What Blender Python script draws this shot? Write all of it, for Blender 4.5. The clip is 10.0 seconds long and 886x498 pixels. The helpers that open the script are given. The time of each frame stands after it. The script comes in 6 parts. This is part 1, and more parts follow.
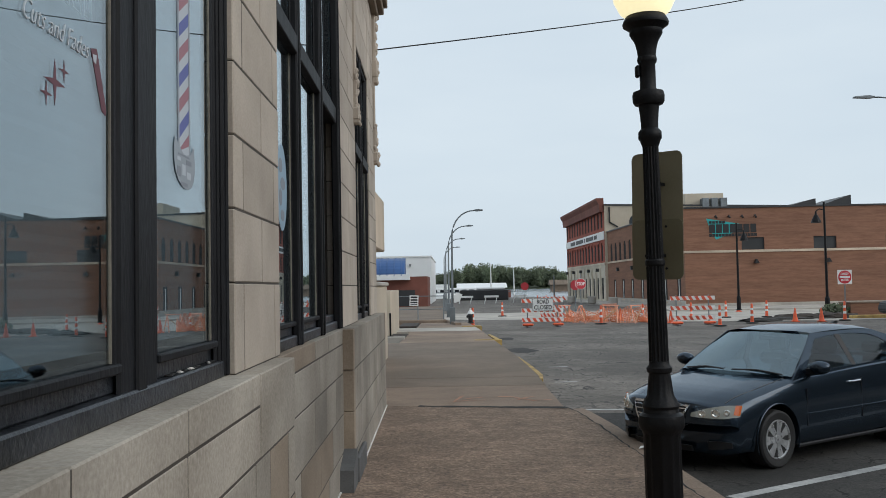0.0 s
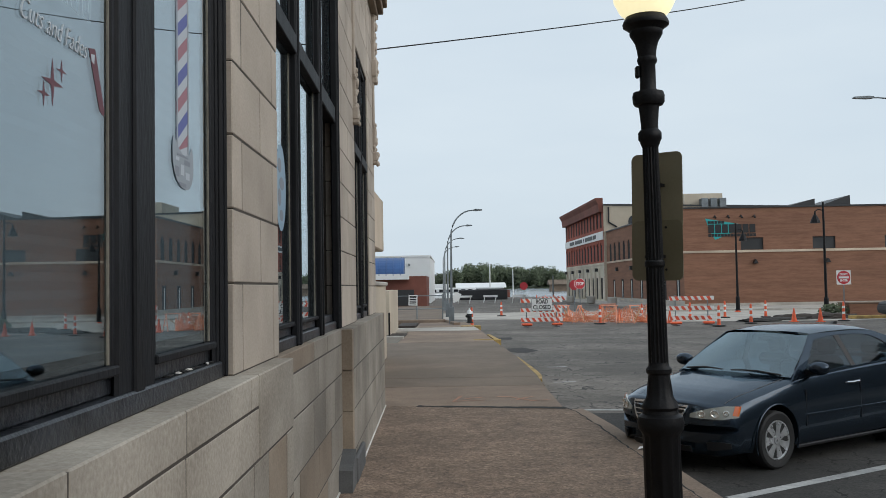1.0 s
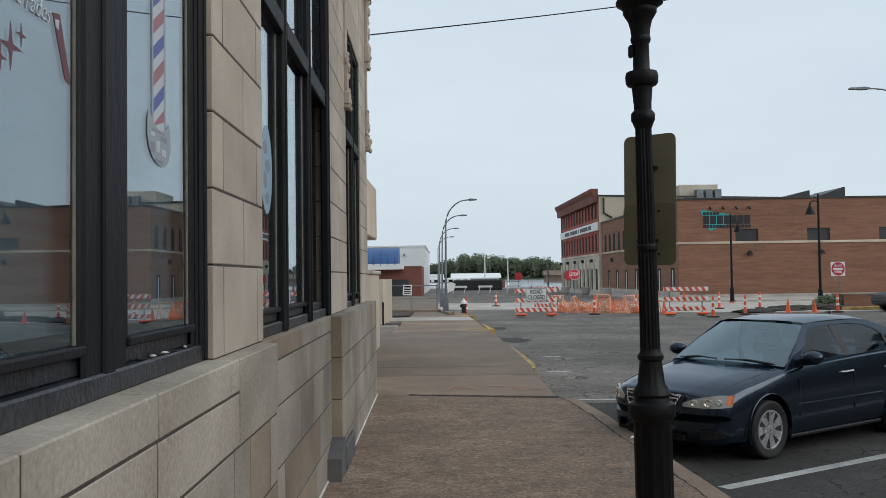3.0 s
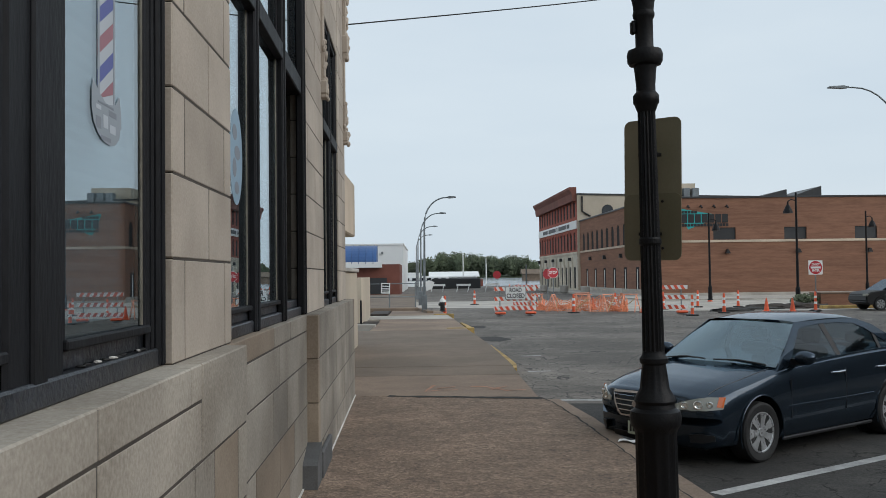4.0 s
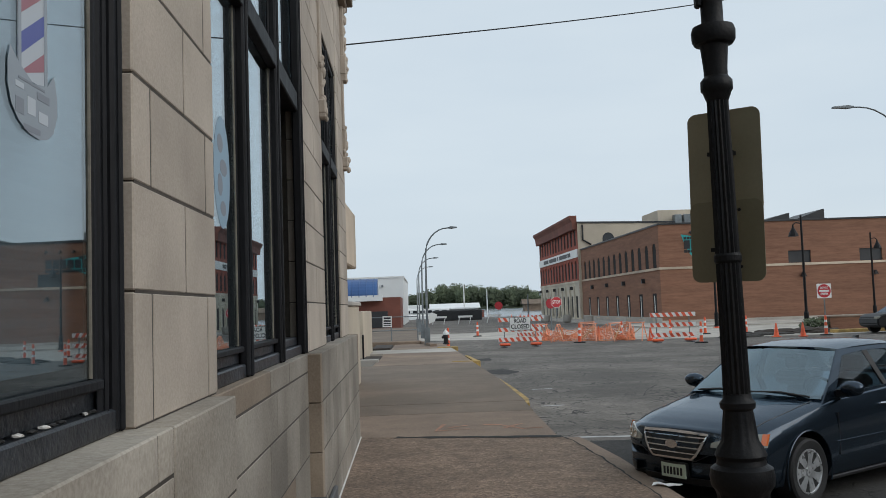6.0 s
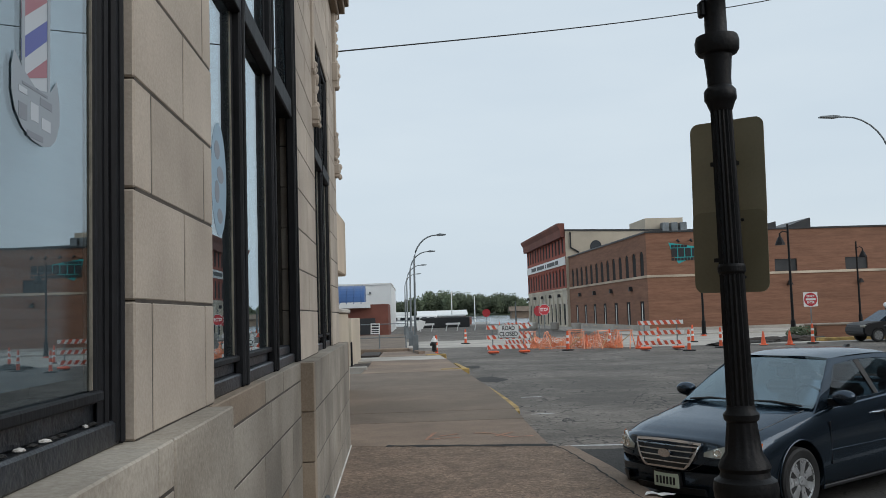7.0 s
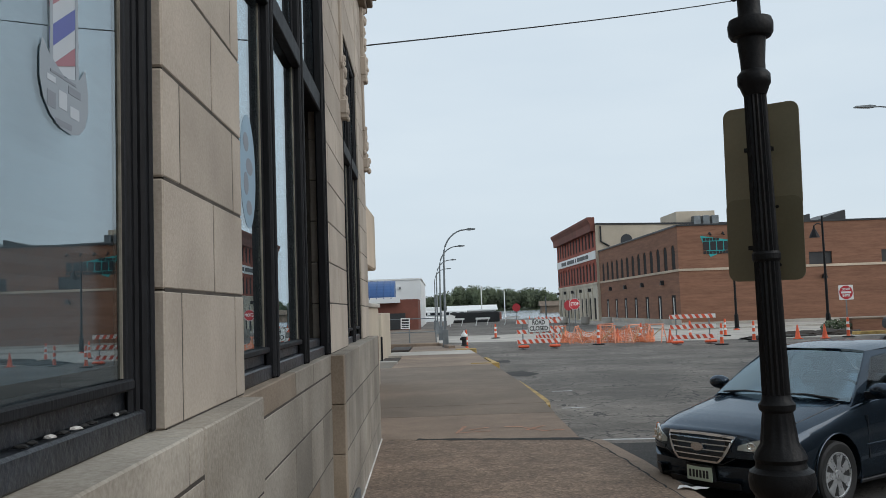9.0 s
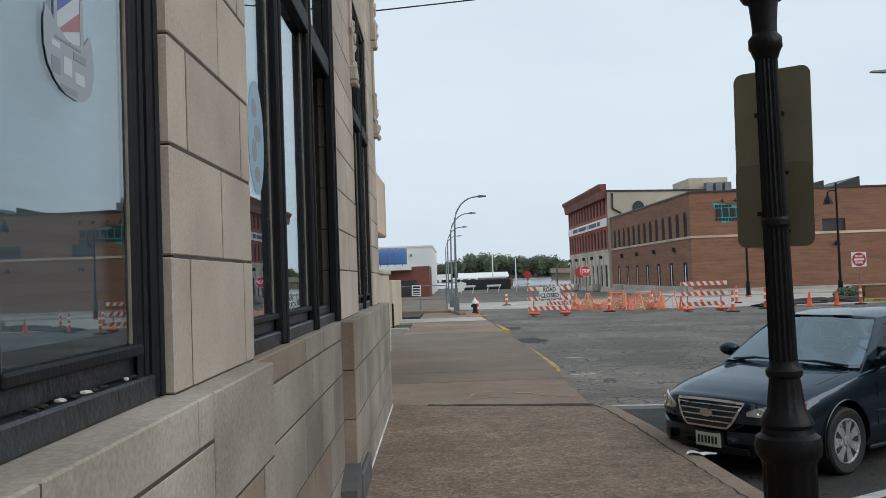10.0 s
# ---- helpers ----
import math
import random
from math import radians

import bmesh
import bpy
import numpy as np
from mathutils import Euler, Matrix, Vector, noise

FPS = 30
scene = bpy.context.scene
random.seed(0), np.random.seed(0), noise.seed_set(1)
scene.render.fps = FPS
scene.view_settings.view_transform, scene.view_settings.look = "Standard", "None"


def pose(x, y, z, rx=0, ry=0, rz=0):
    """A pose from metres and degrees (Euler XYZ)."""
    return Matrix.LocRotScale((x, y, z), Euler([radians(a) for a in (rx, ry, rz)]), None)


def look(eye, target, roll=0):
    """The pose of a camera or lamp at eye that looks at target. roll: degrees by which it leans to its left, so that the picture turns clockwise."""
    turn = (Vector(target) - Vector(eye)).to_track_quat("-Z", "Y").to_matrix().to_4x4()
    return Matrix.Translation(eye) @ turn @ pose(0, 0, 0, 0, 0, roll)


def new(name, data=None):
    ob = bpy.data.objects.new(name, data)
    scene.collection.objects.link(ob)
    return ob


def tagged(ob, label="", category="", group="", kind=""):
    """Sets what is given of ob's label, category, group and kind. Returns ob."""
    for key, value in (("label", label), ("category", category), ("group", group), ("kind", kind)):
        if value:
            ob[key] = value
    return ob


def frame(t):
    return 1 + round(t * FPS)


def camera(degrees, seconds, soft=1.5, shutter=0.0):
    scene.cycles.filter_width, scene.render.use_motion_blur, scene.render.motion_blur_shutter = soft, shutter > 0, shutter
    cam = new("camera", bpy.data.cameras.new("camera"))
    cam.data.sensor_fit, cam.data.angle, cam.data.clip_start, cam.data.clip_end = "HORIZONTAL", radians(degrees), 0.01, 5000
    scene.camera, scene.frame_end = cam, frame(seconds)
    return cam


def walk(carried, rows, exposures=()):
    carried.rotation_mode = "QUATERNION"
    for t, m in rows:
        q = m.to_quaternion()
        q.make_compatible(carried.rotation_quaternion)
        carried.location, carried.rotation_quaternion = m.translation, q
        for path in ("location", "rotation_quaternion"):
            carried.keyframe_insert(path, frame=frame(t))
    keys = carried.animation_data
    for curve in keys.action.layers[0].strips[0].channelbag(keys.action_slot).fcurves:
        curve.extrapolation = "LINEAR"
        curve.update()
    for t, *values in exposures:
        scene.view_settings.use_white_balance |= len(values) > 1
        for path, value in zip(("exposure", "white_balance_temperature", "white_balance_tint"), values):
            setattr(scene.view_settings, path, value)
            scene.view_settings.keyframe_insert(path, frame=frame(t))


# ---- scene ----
cam = camera(53.2, 10.0, soft=0.5)
PATH = [
    (0, (0.176, 0.222, 1.864), (0.155, 2.22, 1.951), -1.1),
    (0.5, (0.177, 0.225, 1.87), (0.159, 2.223, 1.956), -1.1),
    (1, (0.175, 0.233, 1.87), (0.156, 2.231, 1.956), -1.0),
    (1.5, (0.175, 0.231, 1.869), (0.154, 2.229, 1.956), -1.1),
    (2, (0.208, 0.225, 1.867), (0.177, 2.223, 1.952), -1.1),
    (2.5, (0.248, 0.235, 1.854), (0.206, 2.233, 1.929), -0.9),
    (3.8, (0.145, 0.671, 1.816), (0.204, 2.669, 1.872), -0.5),
    (4, (0.177, 0.745, 1.823), (0.218, 2.744, 1.883), -0.7),
    (4.5, (0.221, 0.955, 1.826), (0.222, 2.954, 1.892), -0.7),
    (5, (0.11, 1.206, 1.814), (0.138, 3.205, 1.887), -1.0),
    (5.5, (0.059, 1.415, 1.825), (0.151, 3.411, 1.916), -1.6),
    (5.7, (0.078, 1.494, 1.819), (0.12, 3.491, 1.933), -2.0),
    (7, (0.013, 1.571, 1.834), (0.086, 3.564, 1.981), -1.8),
    (7.5, (0.018, 1.562, 1.835), (0.108, 3.555, 1.984), -1.8),
    (8, (0.013, 1.566, 1.834), (0.111, 3.558, 1.993), -1.6),
    (8.5, (0.011, 1.584, 1.832), (0.116, 3.574, 2.0), -1.6),
    (9, (0.015, 1.598, 1.813), (0.021, 3.593, 1.951), -2.0),
    (9.5, (0.027, 1.599, 1.81), (0.015, 3.596, 1.908), -2.1),
    (10, (0.029, 1.597, 1.809), (0.007, 3.596, 1.874), -2.0),
]
walk(cam, [(t, look(eye, target, roll)) for t, eye, target, roll in PATH],
     exposures=((0, 0.0), (2.7, 0.0), (5.5, -0.06), (7.5, -0.06), (8.6, -0.04), (10, 0.08)))


# ---- world and light: an overcast evening sky ----
world = bpy.data.worlds.new("sky")
scene.world = world
world.use_nodes = True
wn, wl = world.node_tree.nodes, world.node_tree.links
wn.clear()
w_out = wn.new("ShaderNodeOutputWorld")
w_bg = wn.new("ShaderNodeBackground")
w_sky = wn.new("ShaderNodeTexSky")
w_sky.sky_type = "NISHITA"
w_sky.sun_disc = False
w_sky.sun_elevation = radians(27)
w_sky.sun_rotation = radians(115)
w_sky.air_density, w_sky.dust_density, w_sky.ozone_density = 1.0, 3.0, 1.0
w_grey = wn.new("ShaderNodeMixRGB")
w_grey.inputs["Fac"].default_value = 0.9
w_cloud = wn.new("ShaderNodeTexNoise")
w_cloud.inputs["Scale"].default_value = 2.2
w_cloud.inputs["Detail"].default_value = 4.0
w_map = wn.new("ShaderNodeMapping")
w_map.inputs["Scale"].default_value = (1, 1, 4)
w_tc = wn.new("ShaderNodeTexCoord")
w_ramp = wn.new("ShaderNodeValToRGB")
w_ramp.color_ramp.elements[0].position, w_ramp.color_ramp.elements[1].position = 0.3, 0.75
w_ramp.color_ramp.elements[0].color = (5.3, 6.2, 7.0, 1)
w_ramp.color_ramp.elements[1].color = (6.1, 6.9, 7.5, 1)
wl.new(w_tc.outputs["Generated"], w_map.inputs["Vector"])
wl.new(w_map.outputs["Vector"], w_cloud.inputs["Vector"])
wl.new(w_cloud.outputs["Fac"], w_ramp.inputs["Fac"])
wl.new(w_sky.outputs["Color"], w_grey.inputs["Color1"])
wl.new(w_ramp.outputs["Color"], w_grey.inputs["Color2"])
wl.new(w_grey.outputs["Color"], w_bg.inputs["Color"])
w_bg.inputs["Strength"].default_value = 0.122
wl.new(w_bg.outputs["Background"], w_out.inputs["Surface"])

sun = new("sun", bpy.data.lights.new("sun", "SUN"))
sun.data.energy, sun.data.angle, sun.data.color = 1.3, radians(50), (1.0, 0.97, 0.94)
sun.matrix_world = look((0, 0, 30), (-52, 24, 0))


# ---- materials ----
def surf(name, c1, c2, scale=6.0, rough=0.7, metal=0.0, bump=0.25, fine=90.0, stain=0.25, tint=0.0, spots=None, stretch=(1, 1, 1), spec=0.5, cells=None, cracks=None):
    """Two colours mixed by noise at two scales, with fine relief; tint varies the pieces, spots adds specks of a colour,
    cells varies pebbles of a size, cracks draws a wandering net of fine dark cracks."""
    m = bpy.data.materials.new(name)
    m.use_nodes = True
    n, l = m.node_tree.nodes, m.node_tree.links
    b = n["Principled BSDF"]
    geo = n.new("ShaderNodeNewGeometry")
    mp = n.new("ShaderNodeMapping")
    mp.inputs["Scale"].default_value = stretch
    l.new(geo.outputs["Position"], mp.inputs["Vector"])
    big, small = n.new("ShaderNodeTexNoise"), n.new("ShaderNodeTexNoise")
    big.inputs["Scale"].default_value, big.inputs["Detail"].default_value = scale, 6
    small.inputs["Scale"].default_value, small.inputs["Detail"].default_value = fine, 4
    for t in (big, small):
        l.new(mp.outputs["Vector"], t.inputs["Vector"])
    add = n.new("ShaderNodeMath")
    add.operation = "MULTIPLY_ADD"
    l.new(small.outputs["Fac"], add.inputs[0])
    add.inputs[1].default_value = 0.55
    l.new(big.outputs["Fac"], add.inputs[2])
    rng = n.new("ShaderNodeMapRange")
    rng.inputs["From Min"].default_value, rng.inputs["From Max"].default_value = 0.5, 1.05
    l.new(add.outputs[0], rng.inputs["Value"])
    mix = n.new("ShaderNodeMixRGB")
    mix.inputs["Color1"].default_value, mix.inputs["Color2"].default_value = (*c1, 1), (*c2, 1)
    l.new(rng.outputs["Result"], mix.inputs["Fac"])
    col = mix.outputs["Color"]
    if stain:
        st = n.new("ShaderNodeTexNoise")
        st.inputs["Scale"].default_value, st.inputs["Detail"].default_value = scale * 0.22, 5
        l.new(mp.outputs["Vector"], st.inputs["Vector"])
        r2 = n.new("ShaderNodeMapRange")
        r2.inputs["From Min"].default_value, r2.inputs["From Max"].default_value = 0.38, 0.66
        r2.inputs["To Min"].default_value, r2.inputs["To Max"].default_value = 1.0 - stain, 1.0 + stain * 0.5
        l.new(st.outputs["Fac"], r2.inputs["Value"])
        mul = n.new("ShaderNodeVectorMath")
        mul.operation = "SCALE"
        l.new(col, mul.inputs[0])
        l.new(r2.outputs["Result"], mul.inputs["Scale"])
        col = mul.outputs["Vector"]
    if tint:
        info = n.new("ShaderNodeObjectInfo")
        r3 = n.new("ShaderNodeMapRange")
        r3.inputs["To Min"].default_value, r3.inputs["To Max"].default_value = 1 - tint, 1 + tint
        l.new(info.outputs["Random"], r3.inputs["Value"])
        m2 = n.new("ShaderNodeVectorMath")
        m2.operation = "SCALE"
        l.new(col, m2.inputs[0])
        l.new(r3.outputs["Result"], m2.inputs["Scale"])
        col = m2.outputs["Vector"]
    if spots:
        vo = n.new("ShaderNodeTexVoronoi")
        vo.inputs["Scale"].default_value = spots[1]
        l.new(geo.outputs["Position"], vo.inputs["Vector"])
        lt = n.new("ShaderNodeMath")
        lt.operation = "LESS_THAN"
        lt.inputs[1].default_value = spots[2]
        l.new(vo.outputs["Distance"], lt.inputs[0])
        m3 = n.new("ShaderNodeMixRGB")
        m3.inputs["Color2"].default_value = (*spots[0], 1)
        l.new(lt.outputs[0], m3.inputs["Fac"])
        l.new(col, m3.inputs["Color1"])
        col = m3.outputs["Color"]
    for size, amount in cells or ():
        vc = n.new("ShaderNodeTexVoronoi")
        vc.inputs["Scale"].default_value = size
        l.new(geo.outputs["Position"], vc.inputs["Vector"])
        sep = n.new("ShaderNodeSeparateColor")
        l.new(vc.outputs["Color"], sep.inputs["Color"])
        r4 = n.new("ShaderNodeMapRange")
        r4.inputs["To Min"].default_value, r4.inputs["To Max"].default_value = 1 - amount, 1 + amount
        l.new(sep.outputs["Red"], r4.inputs["Value"])
        m4 = n.new("ShaderNodeVectorMath")
        m4.operation = "SCALE"
        l.new(col, m4.inputs[0])
        l.new(r4.outputs["Result"], m4.inputs["Scale"])
        col = m4.outputs["Vector"]
    for size, width, dark in cracks or ():
        wob = n.new("ShaderNodeTexNoise")
        wob.inputs["Scale"].default_value, wob.inputs["Detail"].default_value = size * 1.7, 5
        l.new(geo.outputs["Position"], wob.inputs["Vector"])
        off = n.new("ShaderNodeVectorMath")
        off.operation = "MULTIPLY_ADD"
        off.inputs[1].default_value = (0.9 / size,) * 3
        l.new(wob.outputs["Color"], off.inputs[0])
        l.new(geo.outputs["Position"], off.inputs[2])
        ve = n.new("ShaderNodeTexVoronoi")
        ve.feature = "DISTANCE_TO_EDGE"
        ve.inputs["Scale"].default_value = size
        l.new(off.outputs["Vector"], ve.inputs["Vector"])
        wide = n.new("ShaderNodeMapRange")
        wide.inputs["From Min"].default_value, wide.inputs["From Max"].default_value = 0.42, 0.62
        wide.inputs["To Min"].default_value, wide.inputs["To Max"].default_value = 0.0, width
        l.new(big.outputs["Fac"], wide.inputs["Value"])
        lc = n.new("ShaderNodeMath")
        lc.operation = "LESS_THAN"
        l.new(ve.outputs["Distance"], lc.inputs[0])
        l.new(wide.outputs["Result"], lc.inputs[1])
        m5 = n.new("ShaderNodeMixRGB")
        m5.inputs["Color2"].default_value = (*dark, 1)
        l.new(lc.outputs[0], m5.inputs["Fac"])
        l.new(col, m5.inputs["Color1"])
        col = m5.outputs["Color"]
    l.new(col, b.inputs["Base Color"])
    rr = n.new("ShaderNodeMapRange")
    rr.inputs["To Min"].default_value, rr.inputs["To Max"].default_value = max(0.02, rough - 0.12), min(1, rough + 0.12)
    l.new(big.outputs["Fac"], rr.inputs["Value"])
    l.new(rr.outputs["Result"], b.inputs["Roughness"])
    b.inputs["Metallic"].default_value = metal
    b.inputs["Specular IOR Level"].default_value = spec
    if bump:
        bp = n.new("ShaderNodeBump")
        bp.inputs["Strength"].default_value, bp.inputs["Distance"].default_value = bump, 0.01
        l.new(add.outputs[0], bp.inputs["Height"])
        l.new(bp.outputs["Normal"], b.inputs["Normal"])
    return m


def plain(name, c, rough=0.5, metal=0.0, coat=0.0, glow=0.0):
    m = bpy.data.materials.new(name)
    m.use_nodes = True
    b = m.node_tree.nodes["Principled BSDF"]
    b.inputs["Base Color"].default_value = (*c, 1)
    b.inputs["Roughness"].default_value = rough
    b.inputs["Metallic"].default_value = metal
    b.inputs["Coat Weight"].default_value = coat
    b.inputs["Coat Roughness"].default_value = 0.03
    if glow:
        b.inputs["Emission Color"].default_value = (*c, 1)
        b.inputs["Emission Strength"].default_value = glow
    return m


def glass(name, tint=(1, 1, 1), ior=1.5, rough=0.0, sheen=(1, 1, 1)):
    """A thin pane: clear, with the gloss of glass by Fresnel."""
    m = bpy.data.materials.new(name)
    m.use_nodes = True
    n, l = m.node_tree.nodes, m.node_tree.links
    n.clear()
    out, mix = n.new("ShaderNodeOutputMaterial"), n.new("ShaderNodeMixShader")
    tr, gl, lw = n.new("ShaderNodeBsdfTransparent"), n.new("ShaderNodeBsdfGlossy"), n.new("ShaderNodeLayerWeight")
    tr.inputs["Color"].default_value = (*tint, 1)
    gl.inputs["Color"].default_value = (*sheen, 1)
    gl.inputs["Roughness"].default_value = rough
    lw.inputs["Blend"].default_value = 0.5
    pw, ma = n.new("ShaderNodeMath"), n.new("ShaderNodeMath")
    pw.operation, ma.operation = "POWER", "MULTIPLY_ADD"
    pw.inputs[1].default_value = 5.0
    f0 = ((ior - 1) / (ior + 1)) ** 2
    ma.inputs[1].default_value, ma.inputs[2].default_value = 1 - f0, f0
    l.new(lw.outputs["Facing"], pw.inputs[0])
    l.new(pw.outputs[0], ma.inputs[0])
    l.new(ma.outputs[0], mix.inputs[0])
    l.new(tr.outputs[0], mix.inputs[1])
    l.new(gl.outputs[0], mix.inputs[2])
    l.new(mix.outputs[0], out.inputs["Surface"])
    return m


M = {}
M["stone"] = surf("limestone", (0.36, 0.305, 0.25), (0.50, 0.435, 0.366), 2.2, 0.88, bump=0.3, fine=80, stain=0.2, tint=0.10, cells=((120, 0.03),))
M["stone_brown"] = surf("limestone_brown", (0.19, 0.142, 0.10), (0.34, 0.275, 0.21), 1.8, 0.9, bump=0.4, fine=70, stain=0.3, tint=0.10)
M["base"] = surf("limestone_base", (0.20, 0.172, 0.138), (0.43, 0.388, 0.33), 1.4, 0.9, bump=0.4, fine=55, stain=0.42, tint=0.15, cells=((120, 0.035),))
M["blockgrey"] = surf("grey_weathered_block", (0.09, 0.09, 0.09), (0.16, 0.16, 0.16), 4, 0.9, bump=0.5, fine=80)
M["mortar"] = surf("mortar", (0.05, 0.042, 0.034), (0.09, 0.076, 0.062), 12, 0.95)
M["caulk"] = surf("caulk_white", (0.62, 0.6, 0.56), (0.75, 0.73, 0.7), 12, 0.8)
M["blackwood"] = surf("black_painted_wood", (0.004, 0.004, 0.005), (0.015, 0.016, 0.019), 9, 0.6, bump=0.4, fine=60, stain=0.3, stretch=(1, 1, 0.25), spec=0.2)
M["chipped"] = surf("chipped_black_sill_paint", (0.006, 0.008, 0.011), (0.040, 0.045, 0.055), 5, 0.4, bump=1.0, fine=38, stain=0.5, spots=((0.16, 0.155, 0.15), 19, 0.05))
M["pane"] = glass("window_glass", (0.80, 0.85, 0.87), 2.4, sheen=(0.90, 0.97, 1.0))
# white blind coloured dark bluish grey: the dimness behind the glass is painted in
M["blind"] = surf("dimmed_white_blind", (0.135, 0.172, 0.192), (0.168, 0.21, 0.235), 3, 0.6, bump=0.05)
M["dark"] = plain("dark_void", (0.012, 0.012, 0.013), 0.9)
M["walk"] = surf("exposed_aggregate_paving", (0.155, 0.102, 0.070), (0.275, 0.198, 0.142), 3.5, 0.9, bump=0.8, fine=90, stain=0.2, cells=((48, 0.38), (20, 0.2)))
M["walk2"] = surf("brown_concrete", (0.150, 0.112, 0.082), (0.205, 0.158, 0.118), 2.0, 0.9, bump=0.3, fine=70, stain=0.2, cells=((60, 0.14),))
M["walk3"] = surf("tan_concrete", (0.20, 0.142, 0.102), (0.275, 0.205, 0.152), 2.0, 0.9, bump=0.3, fine=70, stain=0.24, cells=((60, 0.16),))
M["concrete"] = surf("pale_concrete", (0.36, 0.33, 0.29), (0.50, 0.465, 0.415), 2.0, 0.9, bump=0.3, fine=60, stain=0.2)
M["asphalt"] = surf("worn_asphalt", (0.088, 0.076, 0.065), (0.245, 0.218, 0.188), 1.3, 0.9, bump=1.0, fine=26, stain=0.38, cells=((34, 0.22),), cracks=((0.55, 0.016, (0.03, 0.028, 0.026)), (2.6, 0.04, (0.045, 0.042, 0.038))))
M["patch"] = surf("dark_asphalt_patch", (0.022, 0.021, 0.019), (0.066, 0.061, 0.055), 2.2, 0.9, bump=0.8, fine=60, stain=0.35, cells=((40, 0.3),), cracks=((2.2, 0.03, (0.010, 0.009, 0.008)),))
M["crack"] = surf("crack_tar", (0.012, 0.011, 0.010), (0.025, 0.023, 0.021), 9, 0.9)
M["line"] = surf("worn_white_road_paint", (0.33, 0.33, 0.33), (0.62, 0.62, 0.6), 7, 0.8, fine=50, stain=0.3)
M["yellow"] = surf("worn_yellow_paint", (0.30, 0.21, 0.085), (0.55, 0.36, 0.11), 9, 0.8, fine=40, stain=0.4)
M["spray"] = surf("orange_marking_spray", (0.60, 0.27, 0.17), (0.30, 0.19, 0.13), 9, 0.9, fine=50)
M["iron"] = surf("black_cast_iron", (0.004, 0.004, 0.005), (0.010, 0.010, 0.011), 8, 0.5, bump=0.35, fine=70, stain=0.2, spec=0.2)
M["globe"] = plain("lamp_globe", (1.0, 0.90, 0.56), 0.4, glow=0.85)
M["signback"] = surf("tarnished_sign_back", (0.20, 0.172, 0.105), (0.235, 0.205, 0.132), 5, 0.5, bump=0.05, stain=0.08)
M["signback2"] = surf("darker_sign_back", (0.15, 0.128, 0.075), (0.18, 0.155, 0.095), 5, 0.5, bump=0.05, stain=0.08)
M["galv"] = surf("galvanised_steel", (0.17, 0.19, 0.20), (0.25, 0.27, 0.28), 5, 0.5, metal=0.5, bump=0.1)
M["brick"] = surf("brown_brick", (0.175, 0.080, 0.048), (0.285, 0.145, 0.092), 1.6, 0.9, bump=0.4, fine=7, stain=0.12, stretch=(0.35, 0.35, 3.4))
M["redbrick"] = surf("red_painted_brick", (0.27, 0.062, 0.038), (0.37, 0.105, 0.068), 0.8, 0.85, bump=0.3, fine=12, stain=0.15)
M["cornice"] = surf("brown_red_cornice", (0.17, 0.055, 0.038), (0.23, 0.085, 0.06), 1.2, 0.8, bump=0.2, fine=12)
M["greydark"] = surf("dark_grey_brick", (0.05, 0.046, 0.044), (0.085, 0.08, 0.076), 0.8, 0.9, bump=0.3, fine=12)
M["band"] = surf("cream_stone_band", (0.50, 0.40, 0.30), (0.60, 0.50, 0.39), 1.2, 0.85)
M["cream"] = surf("cream_render", (0.52, 0.44, 0.34), (0.60, 0.52, 0.41), 0.5, 0.85, bump=0.1, fine=10)
M["greystone"] = surf("grey_ground_floor_stone", (0.56, 0.50, 0.40), (0.68, 0.62, 0.51), 0.8, 0.85, bump=0.2, fine=10)
M["darkpanel"] = surf("dark_panel", (0.022, 0.023, 0.025), (0.04, 0.04, 0.042), 1.0, 0.5, bump=0.05)
M["farglass"] = plain("far_window_glass", (0.02, 0.022, 0.026), 0.06, 0.0)
M["white"] = surf("white_painted_wall", (0.74, 0.75, 0.74), (0.82, 0.83, 0.82), 0.4, 0.7, bump=0.05, stain=0.05)
M["blueroof"] = surf("blue_metal_roof", (0.025, 0.075, 0.21), (0.04, 0.11, 0.28), 0.6, 0.45, bump=0.05)
M["teal"] = plain("teal_sign_paint", (0.02, 0.34, 0.34), 0.6)
M["black"] = plain("black_paint", (0.012, 0.012, 0.013), 0.5)
M["whitep"] = plain("white_paint", (0.78, 0.78, 0.76), 0.55)
M["redp"] = plain("sign_red", (0.50, 0.035, 0.045), 0.45)
M["orange"] = surf("orange_plastic", (0.78, 0.10, 0.035), (0.90, 0.16, 0.06), 5, 0.5, bump=0.05)
M["stripe"] = surf("orange_white_sheeting", (0.72, 0.10, 0.05), (0.80, 0.14, 0.07), 4, 0.45, bump=0)
M["rubber"] = surf("black_rubber", (0.012, 0.012, 0.012), (0.026, 0.026, 0.026), 9, 0.75, bump=0.2)
M["net"] = surf("orange_safety_net", (0.82, 0.24, 0.11), (0.92, 0.36, 0.19), 3, 0.6, bump=0)
M["frameorange"] = surf("faded_orange_plastic", (0.80, 0.30, 0.18), (0.88, 0.44, 0.30), 3, 0.6, bump=0)
M["timber"] = surf("pale_timber", (0.45, 0.30, 0.15), (0.58, 0.40, 0.21), 6, 0.8)
M["water"] = surf("river_water", (0.10, 0.13, 0.15), (0.16, 0.19, 0.21), 0.03, 0.15, bump=0.06, fine=1.5, stain=0.1)
M["soil"] = surf("dark_soil", (0.035, 0.028, 0.023), (0.07, 0.055, 0.045), 4, 0.95, bump=0.8, fine=40)
